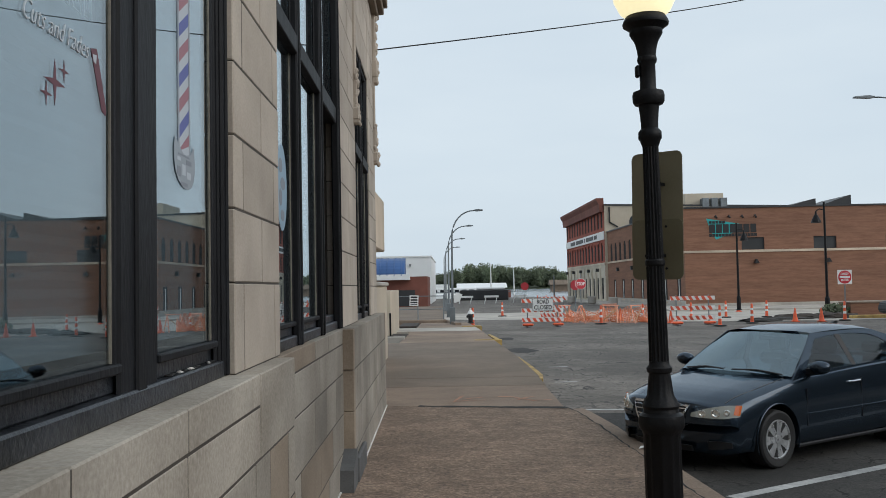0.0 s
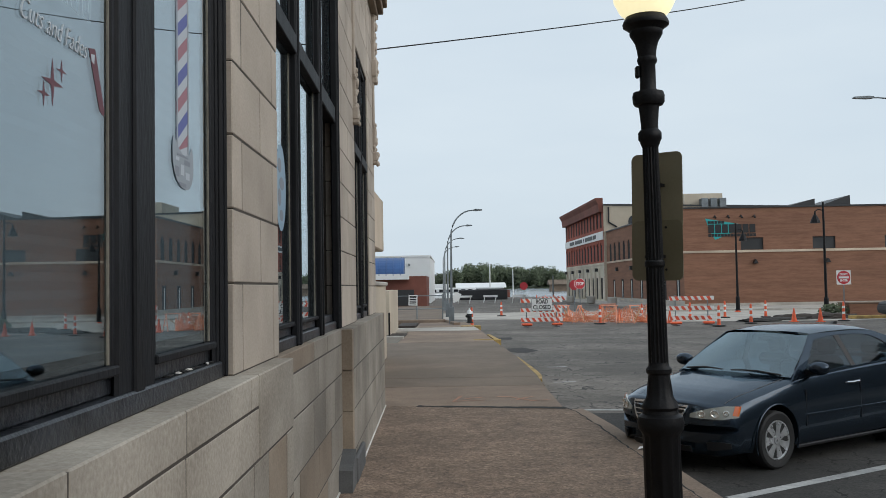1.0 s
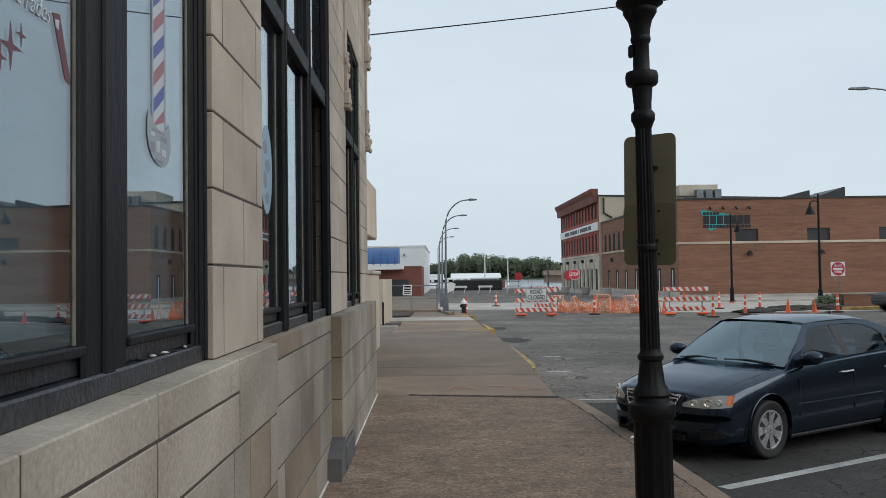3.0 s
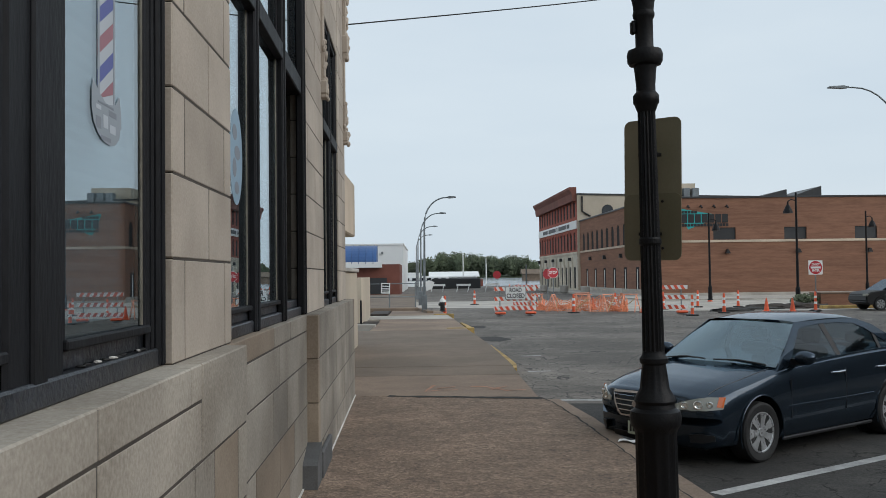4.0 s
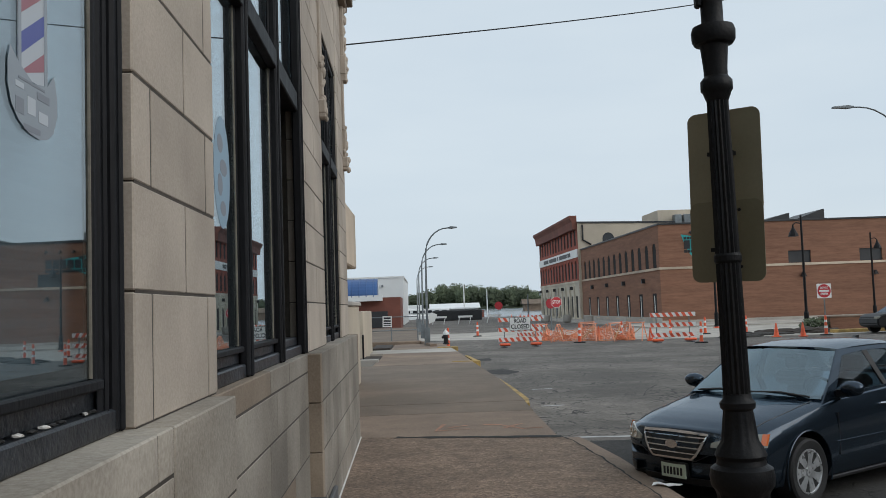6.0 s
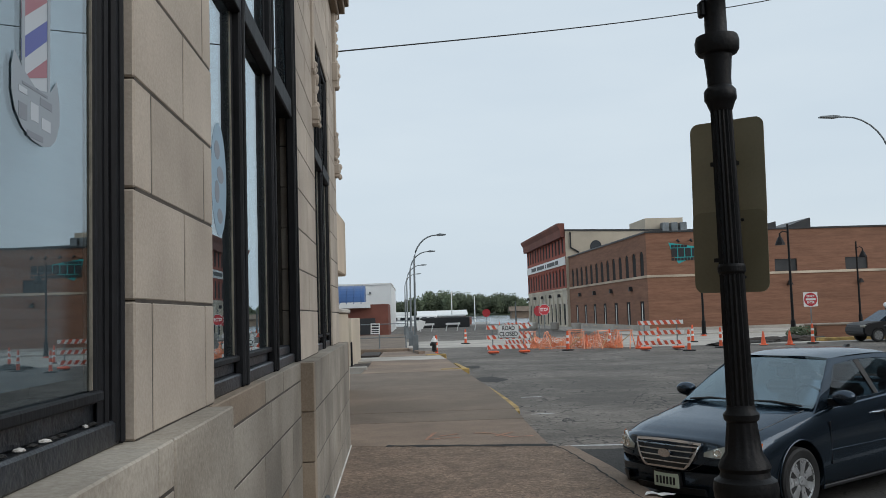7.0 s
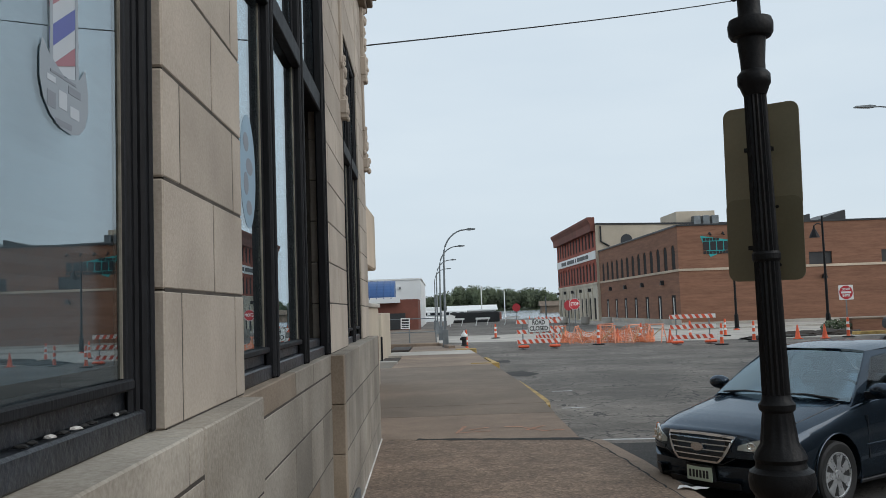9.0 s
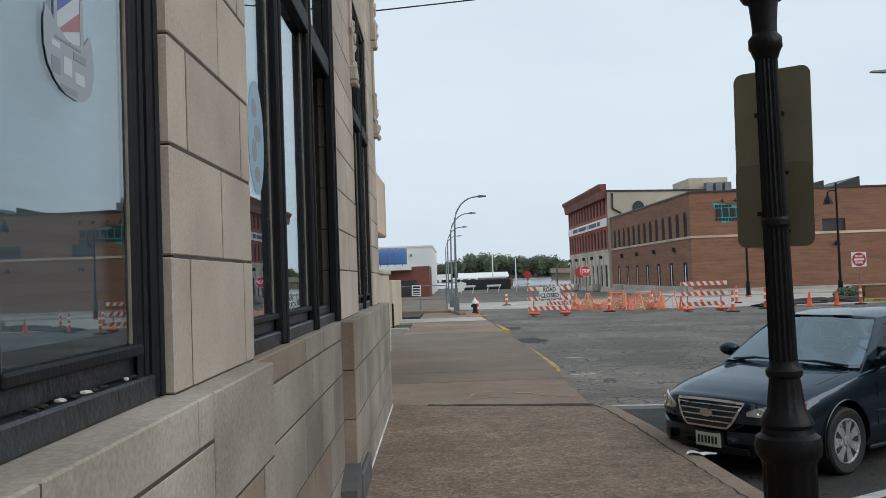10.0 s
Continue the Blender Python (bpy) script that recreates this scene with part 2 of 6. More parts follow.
M["grass"] = surf("rough_grass", (0.05, 0.075, 0.03), (0.10, 0.12, 0.055), 0.2, 0.95, bump=0.4, fine=8)
M["leaf"] = surf("tree_leaves", (0.06, 0.083, 0.045), (0.125, 0.155, 0.085), 0.12, 0.8, bump=0, fine=1.2, stain=0.45)
M["bark"] = surf("bark", (0.06, 0.05, 0.04), (0.11, 0.095, 0.08), 2, 0.9)
M["carpaint"] = plain("dark_blue_grey_car_paint", (0.027, 0.041, 0.059), 0.24, 0.72, coat=0.55)
M["carpaint"].node_tree.nodes["Principled BSDF"].inputs["Specular Tint"].default_value = (0.36, 0.45, 0.54, 1)
M["trimblack"] = plain("black_trim", (0.012, 0.012, 0.013), 0.45)
M["chrome"] = plain("chrome", (0.62, 0.63, 0.65), 0.14, 1.0)
M["alloy"] = surf("silver_wheel", (0.58, 0.59, 0.60), (0.70, 0.71, 0.72), 20, 0.3, metal=0.7, bump=0.05)
M["carglass"] = glass("car_glass", (0.42, 0.53, 0.60), 2.65, sheen=(0.76, 0.92, 1.0))
M["sideglass"] = glass("side_glass", (0.40, 0.46, 0.48), 1.5)
M["lens"] = plain("hazed_headlight_lens", (0.30, 0.30, 0.26), 0.14, 0.0, coat=1.0)
M["reflector"] = plain("headlight_reflector", (0.75, 0.74, 0.70), 0.2, 0.8)
M["amber"] = plain("amber_lens", (0.75, 0.16, 0.03), 0.2, coat=1.0)
M["seat"] = surf("grey_seat_fabric", (0.05, 0.05, 0.053), (0.08, 0.08, 0.083), 12, 0.9)
M["plate"] = plain("plate_pale_green", (0.52, 0.58, 0.46), 0.45)
M["plum"] = plain("decal_red", (0.13, 0.045, 0.06), 0.6)
M["decalblue"] = plain("decal_blue", (0.10, 0.12, 0.34), 0.6)
M["decalred"] = plain("decal_pole_red", (0.33, 0.15, 0.18), 0.6)
M["decalwhite"] = plain("decal_white", (0.46, 0.50, 0.54), 0.6)
M["decalgrey"] = plain("decal_grey", (0.20, 0.22, 0.25), 0.5)
M["gasket"] = surf("tan_glazing_bead", (0.16, 0.145, 0.115), (0.26, 0.235, 0.19), 20, 0.6, bump=0.1)
M["decalpale"] = plain("decal_pale_blue", (0.24, 0.36, 0.46), 0.5)
M["decalsilver"] = plain("decal_silver", (0.25, 0.285, 0.32), 0.4)


# ---- building helpers ----
def box(bm, x0, x1, y0, y1, z0, z1, bevel=0.0):
    r = bmesh.ops.create_cube(bm, size=1)
    vs = r["verts"]
    bmesh.ops.scale(bm, vec=(x1 - x0, y1 - y0, z1 - z0), verts=vs)
    bmesh.ops.translate(bm, vec=((x0 + x1) / 2, (y0 + y1) / 2, (z0 + z1) / 2), verts=vs)
    if bevel:
        es = list({e for v in vs for e in v.link_edges})
        bmesh.ops.bevel(bm, geom=es, offset=bevel, segments=1, affect="EDGES")
    return bm


def bx(*a, bevel=0.0):
    return box(bmesh.new(), *a, bevel=bevel)


def revolve(profile, seg=24, flutes=0, depth=0.0, bm=None, at=(0, 0)):
    """A body of revolution about z from (radius, height) pairs; flutes groove it where marked by a third value."""
    bm = bm or bmesh.new()
    rings = []
    for p in profile:
        r, z = p[0], p[1]
        fl = len(p) > 2 and p[2]
        ring = []
        for i in range(seg):
            a = 2 * math.pi * i / seg
            rr = r - (depth * (0.5 + 0.5 * math.cos(flutes * a)) if fl else 0)
            ring.append(bm.verts.new((at[0] + rr * math.cos(a), at[1] + rr * math.sin(a), z)))
        rings.append(ring)
    for a, b in zip(rings, rings[1:]):
        for i in range(seg):
            bm.faces.new((a[i], a[(i + 1) % seg], b[(i + 1) % seg], b[i]))
    bm.faces.new(rings[0][::-1])
    bm.faces.new(rings[-1])
    return bm


def tube(points, r, seg=8, r2=None, bm=None):
    """A round bar along points, tapering from r to r2."""
    bm = bm or bmesh.new()
    pts = [Vector(p) for p in points]
    rings = []
    for i, p in enumerate(pts):
        d = (pts[min(i + 1, len(pts) - 1)] - pts[max(i - 1, 0)]).normalized()
        up = Vector((0, 0, 1)) if abs(d.z) < 0.95 else Vector((1, 0, 0))
        s = d.cross(up).normalized()
        u = s.cross(d)
        k = i / max(1, len(pts) - 1)
        rad = r + ((r2 if r2 is not None else r) - r) * k
        rings.append([bm.verts.new(p + rad * (math.cos(2 * math.pi * j / seg) * s + math.sin(2 * math.pi * j / seg) * u)) for j in range(seg)])
    for a, b in zip(rings, rings[1:]):
        for i in range(seg):
            bm.faces.new((a[i], a[(i + 1) % seg], b[(i + 1) % seg], b[i]))
    bm.faces.new(rings[0][::-1])
    bm.faces.new(rings[-1])
    return bm


def plate(outline, axis, a, b, bm=None):
    """A flat solid: an outline of 2D points, drawn out along axis from a to b."""
    bm = bm or bmesh.new()

    def at(p, h):
        return {"x": (h, p[0], p[1]), "y": (p[0], h, p[1]), "z": (p[0], p[1], h)}[axis]
    lo = [bm.verts.new(at(p, a)) for p in outline]
    hi = [bm.verts.new(at(p, b)) for p in outline]
    n = len(outline)
    bm.faces.new(lo)
    bm.faces.new(hi[::-1])
    for i in range(n):
        bm.faces.new((lo[i], hi[i], hi[(i + 1) % n], lo[(i + 1) % n]))
    return bm


def disc(r, n=24, cx=0.0, cy=0.0, start=0.0):
    return [(cx + r * math.cos(start + 2 * math.pi * i / n), cy + r * math.sin(start + 2 * math.pi * i / n)) for i in range(n)]


def mesh_of(name, bm, material, smooth=False):
    bmesh.ops.recalc_face_normals(bm, faces=bm.faces)
    me = bpy.data.meshes.new(name)
    bm.to_mesh(me)
    bm.free()
    for m in (material if isinstance(material, (list, tuple)) else [material]):
        me.materials.append(M[m])
    if smooth:
        me.shade_smooth()
        me.set_sharp_from_angle(angle=radians(35))
    return me


def part(name, bm, material, parent, label="", smooth=False, m=None):
    ob = new(name, bm if isinstance(bm, bpy.types.Mesh) else mesh_of(name, bm, material, smooth))
    ob.parent = parent
    if m is not None:
        ob.matrix_basis = m
    return tagged(ob, label)


def thing(name, label, category, m=None, group="", kind=""):
    ob = new(name)
    ob.empty_display_size = 0.2
    if m is not None:
        ob.matrix_basis = m
    return tagged(ob, label, category, group, kind)


def solid(name, bm, material, label="", category="", kind="", m=None, smooth=False, group=""):
    ob = new(name, mesh_of(name, bm, material, smooth))
    if m is not None:
        ob.matrix_basis = m
    return tagged(ob, label, category, group, kind)


def words(name, text, size, material, parent, m, width=None, label="", bold=0.0, shear=0.0):
    """Lettering as a thin mesh, centred, fitted to a width."""
    cu = bpy.data.curves.new(name, "FONT")
    cu.body, cu.size, cu.align_x, cu.align_y, cu.extrude, cu.offset, cu.shear = text, size, "CENTER", "CENTER", 0.002, bold, shear
    cu.resolution_u = 3
    tmp = bpy.data.objects.new("lettering", cu)
    scene.collection.objects.link(tmp)
    me = bpy.data.meshes.new_from_object(tmp.evaluated_get(bpy.context.evaluated_depsgraph_get()))
    bpy.data.objects.remove(tmp)
    bpy.data.curves.remove(cu)
    me.name = name
    me.materials.clear()
    me.materials.append(M[material])
    ob = new(name, me)
    ob.parent = parent
    ob.matrix_basis = m
    if width:
        w = max(v.co.x for v in me.vertices) - min(v.co.x for v in me.vertices)
        for v in me.vertices:
            v.co.x *= width / w
    return tagged(ob, label)


# ---- ground ----
ROAD = -0.25


def sheet(outline, z, thick=0.0):
    bm = bmesh.new()
    if thick:
        return plate(outline, "z", z - thick, z)
    bm.faces.new([bm.verts.new((x, y, z)) for x, y in outline])
    return bm


# the street runs down to a quay; the land beyond falls to the river bed and rises again at the far bank
gb = bmesh.new()
rows_y = [-60, 0, 20, 60, 100, 168, 172, 420, 1500, 4500]
rows_z = [ROAD, ROAD, ROAD, ROAD, ROAD, ROAD, -4.5, -5, 0, 40]
cols_x = [-3000, -300, -60, -20, 0, 20, 60, 300, 3000]
grid = [[gb.verts.new((x, y, z)) for x in cols_x] for y, z in zip(rows_y, rows_z)]
for a, b in zip(grid, grid[1:]):
    for i in range(len(cols_x) - 1):
        gb.faces.new((a[i], a[i + 1], b[i + 1], b[i]))
solid("road", gb, "asphalt", "worn grey cracked asphalt street", "road", "structure")
wb = bmesh.new()
wv = [[wb.verts.new((x, y, -1.0)) for x in (-3000, -300, 0, 300, 3000)] for y in (171, 500, 1450)]
for a, b in zip(wv, wv[1:]):
    for i in range(4):
        wb.faces.new((a[i], a[i + 1], b[i + 1], b[i]))
solid("water", wb, "water", "pale grey wide river", "river", "structure")

# pavement: aggregate slab near, plain concrete bays beyond, kerb along the road
EDGE = [(3.5, -30), (2.9, -6), (2.7, 0), (2.5, 4.2), (2.35, 7.0), (2.27, 8.4), (2.21, 9.4), (2.16, 10.4), (2.09, 12.0), (1.96, 13.4), (1.90, 13.77)]
solid("pavement", sheet([(-1.6, -30)] + EDGE + [(-1.6, 14.5)], 0, 0.3),
      "walk", "brown exposed aggregate pavement", "pavement", "structure")
kb = bmesh.new()
for (ax, ay), (bx_, by) in zip(EDGE, EDGE[1:]):
    n = max(1, round(math.hypot(bx_ - ax, by - ay) / 2.4))
    for i in range(n):
        p0 = (ax + (bx_ - ax) * i / n, ay + (by - ay) * i / n)
        p1 = (ax + (bx_ - ax) * (i + 1) / n - 0.004 * (bx_ - ax), ay + (by - ay) * (i + 1) / n - 0.004 * (by - ay))
        plate([(p0[0] + 0.012, p0[1]), (p0[0] + 0.22, p0[1] + 0.03), (p1[0] + 0.22, p1[1] + 0.03), (p1[0] + 0.012, p1[1])], "z", ROAD - 0.1, -0.012, kb)
solid("kerb", kb, "walk3", "worn tan concrete kerb", "kerb", "structure")
BAYS = [  # y from, y to, left x, right x at both ends, material
    (16.98, 18.55, -1.6, 1.88, 1.9, "walk2"),
    (18.58, 23.6, -2.2, 1.92, 1.86, "walk2"),
    (23.6, 30.4, -2.6, 1.86, 1.6, "walk2"),
    (30.45, 38.2, -1.7, 1.6, 1.35, "walk3"),
    (38.25, 41.5, -4.0, 1.35, 1.2, "concrete"),
    (41.55, 47.2, -1.55, 1.2, 0.9, "walk3"),
]
solid("pavement_bay", sheet([(-1.5, 14.495), (1.84, 13.81), (1.86, 16.95), (-1.5, 16.95)], 0, 0.28), "walk3", "tan concrete pavement bay", "pavement", "structure")
for y0, y1, xl, r0, r1, mt in BAYS:
    solid("pavement_bay", sheet([(xl, y0), (r0, y0), (r1, y1), (xl, y1)], 0, 0.28), mt,
          "brown concrete pavement bay" if mt == "walk2" else "tan concrete pavement bay", "pavement", "structure")
# rough broken joint across the pavement and along the kerb
random.seed(3)


def crack(pts, w, z, name="pavement_crack", mat="crack"):
    """A ragged flat stroke along points."""
    bm = bmesh.new()
    fine = []
    for (ax, ay), (bx_, by) in zip(pts, pts[1:]):
        n = max(2, int(math.hypot(bx_ - ax, by - ay) / 0.12))
        for i in range(n):
            k = i / n
            fine.append((ax + (bx_ - ax) * k + random.uniform(-0.012, 0.012), ay + (by - ay) * k + random.uniform(-0.02, 0.02)))
    fine.append(pts[-1])
    d = Vector((pts[-1][0] - pts[0][0], pts[-1][1] - pts[0][1]))
    nx, ny = -d.y / d.length, d.x / d.length
    prev = None
    for x, y in fine:
        h = w * random.uniform(0.25, 0.75)
        cur = (bm.verts.new((x - nx * h, y - ny * h, z)), bm.verts.new((x + nx * h, y + ny * h, z)))
        if prev:
            bm.faces.new((prev[0], prev[1], cur[1], cur[0]))
        prev = cur
    spray = mat == "spray"
    return solid(name, bm, mat, "faded orange spray mark" if spray else "dark rough open joint", "marking" if spray else "crack", "structure")


crack([(-0.4, 14.265), (0.6, 14.06), (1.88, 13.795)], 0.15, 0.004)
crack([(2.16, 10.4), (2.09, 12.0), (1.97, 13.4), (1.86, 13.9)], 0.024, 0.003)
crack([(2.36, 7.0), (2.28, 8.4), (2.22, 9.4), (2.17, 10.4)], 0.016, 0.003)
for i in range(60):
    x, y = random.uniform(2.6, 17), 13 + 29 * random.random() ** 1.3
    a = random.choice((random.uniform(-0.25, 0.25), math.pi / 2 + random.uniform(-0.4, 0.4)))
    ln = random.uniform(0.8, 4.0)
    mid = (x + ln * 0.5 * math.cos(a) + random.uniform(-0.15, 0.15), y + ln * 0.5 * math.sin(a) + random.uniform(-0.15, 0.15))
    crack([(x, y), mid, (x + ln * math.cos(a), y + ln * math.sin(a))], random.uniform(0.012, 0.032), ROAD + 0.004, "road_crack", "patch")
for cx, cy, rx, ry in ((2.35, 29.4, 0.55, 1.2), (2.2, 36, 0.45, 0.9), (9.5, 23, 0.5, 0.25)):
    pts = [(cx + rx * random.uniform(0.75, 1.15) * math.cos(k * 0.449), cy + ry * random.uniform(0.75, 1.15) * math.sin(k * 0.449)) for k in range(14)]
    solid("road_patch", sheet(pts, ROAD + 0.005), "patch", "dark rough asphalt patch", "patch", "structure")
# bay asphalt is dark itself; its colour also carries shade round the car
solid("parking_bays", sheet([(1.95, 14.95), (2.2, 11.5), (2.3, 9), (2.45, 7), (2.8, 0), (12, 3), (10.5, 14.4)], ROAD + 0.003), "patch", "dark worn asphalt of the parking bays, darkened further for the car's shade", "road", "structure")
# road paint
solid("parking_line", sheet([(2.83, 9.08), (2.91, 8.96), (9.6, 13.13), (9.54, 13.26)], ROAD + 0.005), "line", "worn white parking line", "road marking", "structure")
solid("parking_line", sheet([(2.3, 15.38), (2.3, 15.26), (5.4, 14.95), (5.4, 15.07)], ROAD + 0.005), "line", "worn white parking line", "road marking", "structure")
yb = bmesh.new()
yp = [(1.90, 18.3), (1.97, 19.0), (1.96, 20.0), (1.93, 21.2), (1.88, 22.6), (1.82, 24.0)]
for (ax, ay), (bx_, by) in zip(yp, yp[1:]):
    plate([(ax - 0.03, ay), (ax + 0.07, ay), (bx_ + 0.07, by), (bx_ - 0.03, by)], "z", ROAD - 0.05, -0.02, yb)
solid("kerb", yb, "yellow", "worn yellow painted kerb", "kerb", "structure")
solid("kerb", bx(0.9, 1.85, 31.2, 31.45, ROAD - 0.05, 0.02, bevel=0.02), "yellow", "worn yellow painted kerb end", "kerb", "structure")
solid("kerb", plate([(1.66, 31.45), (1.82, 31.45), (1.62, 35.0), (1.50, 35.0)], "z", ROAD - 0.05, 0.0), "yellow", "worn yellow painted kerb", "kerb", "structure")
solid("kerb", bx(0.55, 1.5, 42.0, 42.5, ROAD - 0.05, 0.03, bevel=0.02), "yellow", "worn yellow painted kerb end", "kerb", "structure")
for cx, cy, strokes in ((0.25, 14.75, ((-0.1, 0.0, 0.05, 0.75), (-0.1, 0.0, 0.42, 0.12), (0.1, 0.3, 0.4, 0.5))), (1.2, 14.7, ((-0.05, 0.5, 0.25, 0.0), (0.25, 0.0, 0.55, 0.06), (-0.3, 0.55, -0.02, 0.5), (0.0, 0.12, 0.3, 0.55)))):
    for q, (ax, ay, bx_, by) in enumerate(strokes):
        crack([(cx + ax, cy + ay), (cx + (ax + bx_) / 2, cy + (ay + by) / 2 + 0.02), (cx + bx_, cy + by)], 0.05, 0.004 + 0.001 * q, "spray_mark", "spray")
for cx, cy in ((3.2, 15.4), (3.9, 16.2), (2.35, 19.6), (2.6, 23.2)):
    solid("spray_mark", sheet([(cx, cy), (cx + 0.5, cy + 0.05), (cx + 0.5, cy + 0.16), (cx, cy + 0.1)], ROAD + 0.006), "spray" if cx > 3 else "line", "faded spray mark", "marking", "structure")

# ---- the stone building: u runs along the wall, v out of it, z up ----
W = pose(-0.739, 0, 0, 0, 0, 1.2)
Z0 = 1.48
END = 14.3
wall = solid("wall_west", bx(-8, -0.32, -12, END - 0.02, -0.2, 9.0), "mortar", "pale limestone ashlar wall with large black windows", "wall", "structure", m=W)
# cut the wall back where windows stand: the wall body lies behind the panes, so frames and piers stand proud of it
stone_cache = {}


def stone(u0, u1, z0, z1, v0, v1, mt, name="stone"):
    key = (round(u1 - u0, 3), round(z1 - z0, 3), round(v1 - v0, 3), mt)
    if key not in stone_cache:
        bm = bx(-(v1 - v0) / 2, (v1 - v0) / 2, -(u1 - u0) / 2, (u1 - u0) / 2, -(z1 - z0) / 2, (z1 - z0) / 2, bevel=0.006)
        stone_cache[key] = mesh_of(name, bm, mt)
    j = random.uniform(-0.001, 0.001)
    part(name, stone_cache[key], mt, wall, m=pose((v0 + v1) / 2 + j, (u0 + u1) / 2, (z0 + z1) / 2))


G = 0.003  # half a bed joint
GV = 0.006  # half an upright joint
levels = [Z0, 1.905] + [1.905 + 0.346 * i for i in range(1, 18)]


def pier(u0, u1, splits, top=7.6, side=0.14):
    solid("pier_core", bx(-0.33, -0.003, u0 + 0.012, u1 - 0.012, Z0 - 0.02, top), "mortar", "mortar joints of the pier", "wall", "structure", m=W)
    for i, (a, b) in enumerate(zip(levels, levels[1:])):
        if b > top:
            break
        cuts = [u0] + list(splits[i % 2]) + [u1]
        for c, d in zip(cuts, cuts[1:]):
            stone(c + (GV if c > u0 else 0), d - (GV if d < u1 else 0), a + G, b - G, -side, 0.0, "stone")


random.seed(11)
pier(4.30, 5.47, ((4.495, 5.305), (4.95,)))
pier(9.0, 10.75, ((9.17,), (9.9,)))
pier(12.95, END, ((13.6,), (13.35,)))
pier(-6.0, -3.4, ((-5.2, -4.2), (-4.7,)))


# base courses
def base(u0, u1, v, zs, first, step, mt="base", off=0):
    solid("base_core", bx(-0.33, v - 0.0025, u0 + 0.01, u1 - 0.01, -0.1, Z0 - 0.006), "mortar", "mortar joints of the base", "wall", "structure", m=W)
    for i, (hi, lo) in enumerate(zip(zs, zs[1:])):
        us, u = [u0], u0 + (first if i % 2 == off else first * 0.45)
        while u < u1 - 0.15:
            us.append(u)
            u += step * random.uniform(0.85, 1.15)
        us.append(u1)
        for a, b in zip(us, us[1:]):
            stone(a + (GV if a > u0 else 0), b - GV, lo + G, hi - (G if i else 0), -0.2, v, "stone_brown" if random.random() < 0.12 else mt)


def course(joints, z0, z1, v, browns=(), mt="base"):
    """One course of stones between upright joints; browns tells which of them are brown."""
    for i, (c, d) in enumerate(zip(joints, joints[1:])):
        stone(c + GV * 0.7, d - GV * 0.7, z0 + G, z1 - G, -0.2, v, "stone_brown" if i in browns else mt)


solid("base_core", bx(-0.33, 0.1015, -5.99, 5.32, -0.1, Z0 - 0.006), "mortar", "mortar joints of the base", "wall", "structure", m=W)
course((-6, -4.6, -3.2, -1.7, -0.3, 1.1, 2.2, 3.14, 4.16, 4.34), 1.332, Z0 + G, 0.105)
stone(4.34 + G, 5.33 - G, 1.09 + G, Z0, -0.2, 0.106, "base")
course((-6, -4.9, -3.8, -2.6, -1.4, -0.2, 1.0, 2.1, 3.13, 4.34), 1.09, 1.332, 0.104)
course((-6, -5, -4, -3, -2, -1, 0.2, 1.3, 2.4, 3.4, 4.22, 4.57, 5.1, 5.33), 0.715, 1.09, 0.104, (11,))
course((-6, -4.6, -3.4, -2.2, -0.9, 0.4, 1.6, 2.7, 3.8, 4.8, 5.33), 0.34, 0.715, 0.104, (9,))
course((-6, -4.2, -2.8, -1.4, 0.0, 1.4, 2.8, 4.2, 5.33), -0.05, 0.34, 0.104)
solid("base_core", bx(-0.33, 0.0175, 5.34, 8.97, -0.1, Z0 - 0.006), "mortar", "mortar joints of the base", "wall", "structure", m=W)
course((5.34, 6.85, 7.7, 8.88), 1.335, Z0 + G, 0.02, (0,))
course((5.34, 7.1, 8.88), 1.05, 1.335, 0.02)
course((5.34, 5.75, 6.8, 7.5, 8.2, 8.88), 0.665, 1.05, 0.02)
course((5.34, 6.1, 7.1, 7.9, 8.88), 0.30, 0.665, 0.02, (1, 2))
course((5.34, 6.5, 7.6, 8.88), -0.05, 0.30, 0.02, (1,))
zs2 = [Z0, 1.08, 0.68, 0.28, -0.05]
for hi, lo in zip(zs2, zs2[1:]):
    stone(8.82, 8.97, lo + G, hi - G, -0.15, 0.125, "stone_brown", "quoin")
base(8.97, END + 0.12, 0.12, zs2, 0.7, 0.85)
solid("stone_block", plate([(8.40, 0), (8.42, 0.20), (8.46, 0.225), (8.818, 0.33), (8.818, 0)], "x", -0.06, 0.15), "blockgrey", "grey worn stone block at the foot of the wall", "block", m=W)
solid("stone_block", bx(0.1215, 0.165, 8.83, 9.75, 0.0, 0.24, bevel=0.012), "blockgrey", "grey worn stone slab along the foot of the wall", "block", m=W)
solid("caulk_line", bx(0.121, 0.135, 10.1, END + 0.12, 0.0, 0.012), "caulk", "white sealant along the wall's foot", "trim", "structure", m=W)
solid("caulk_line", bx(0.021, 0.036, 5.4, 8.95, 0.0, 0.012), "caulk", "white sealant along the wall's foot", "trim", "structure", m=W)
# spandrel and top courses over the windows
for a, b, z in ((-3.4, 4.30, 5.9), (5.47, 9.0, 5.9), (10.75, 12.95, 4.9)):
    solid("lintel_core", bx(-0.33, -0.014, a, b, z - 0.01, 7.6), "mortar", "mortar joints over the window", "wall", "structure", m=W)
    while z < 7.5:
        n = max(1, round((b - a) / 1.1))
        for i in range(n):
            stone(a + (b - a) * i / n + G, a + (b - a) * (i + 1) / n - G, z + G, z + 0.42 - G, -0.14, -0.004, "stone")
        z += 0.42
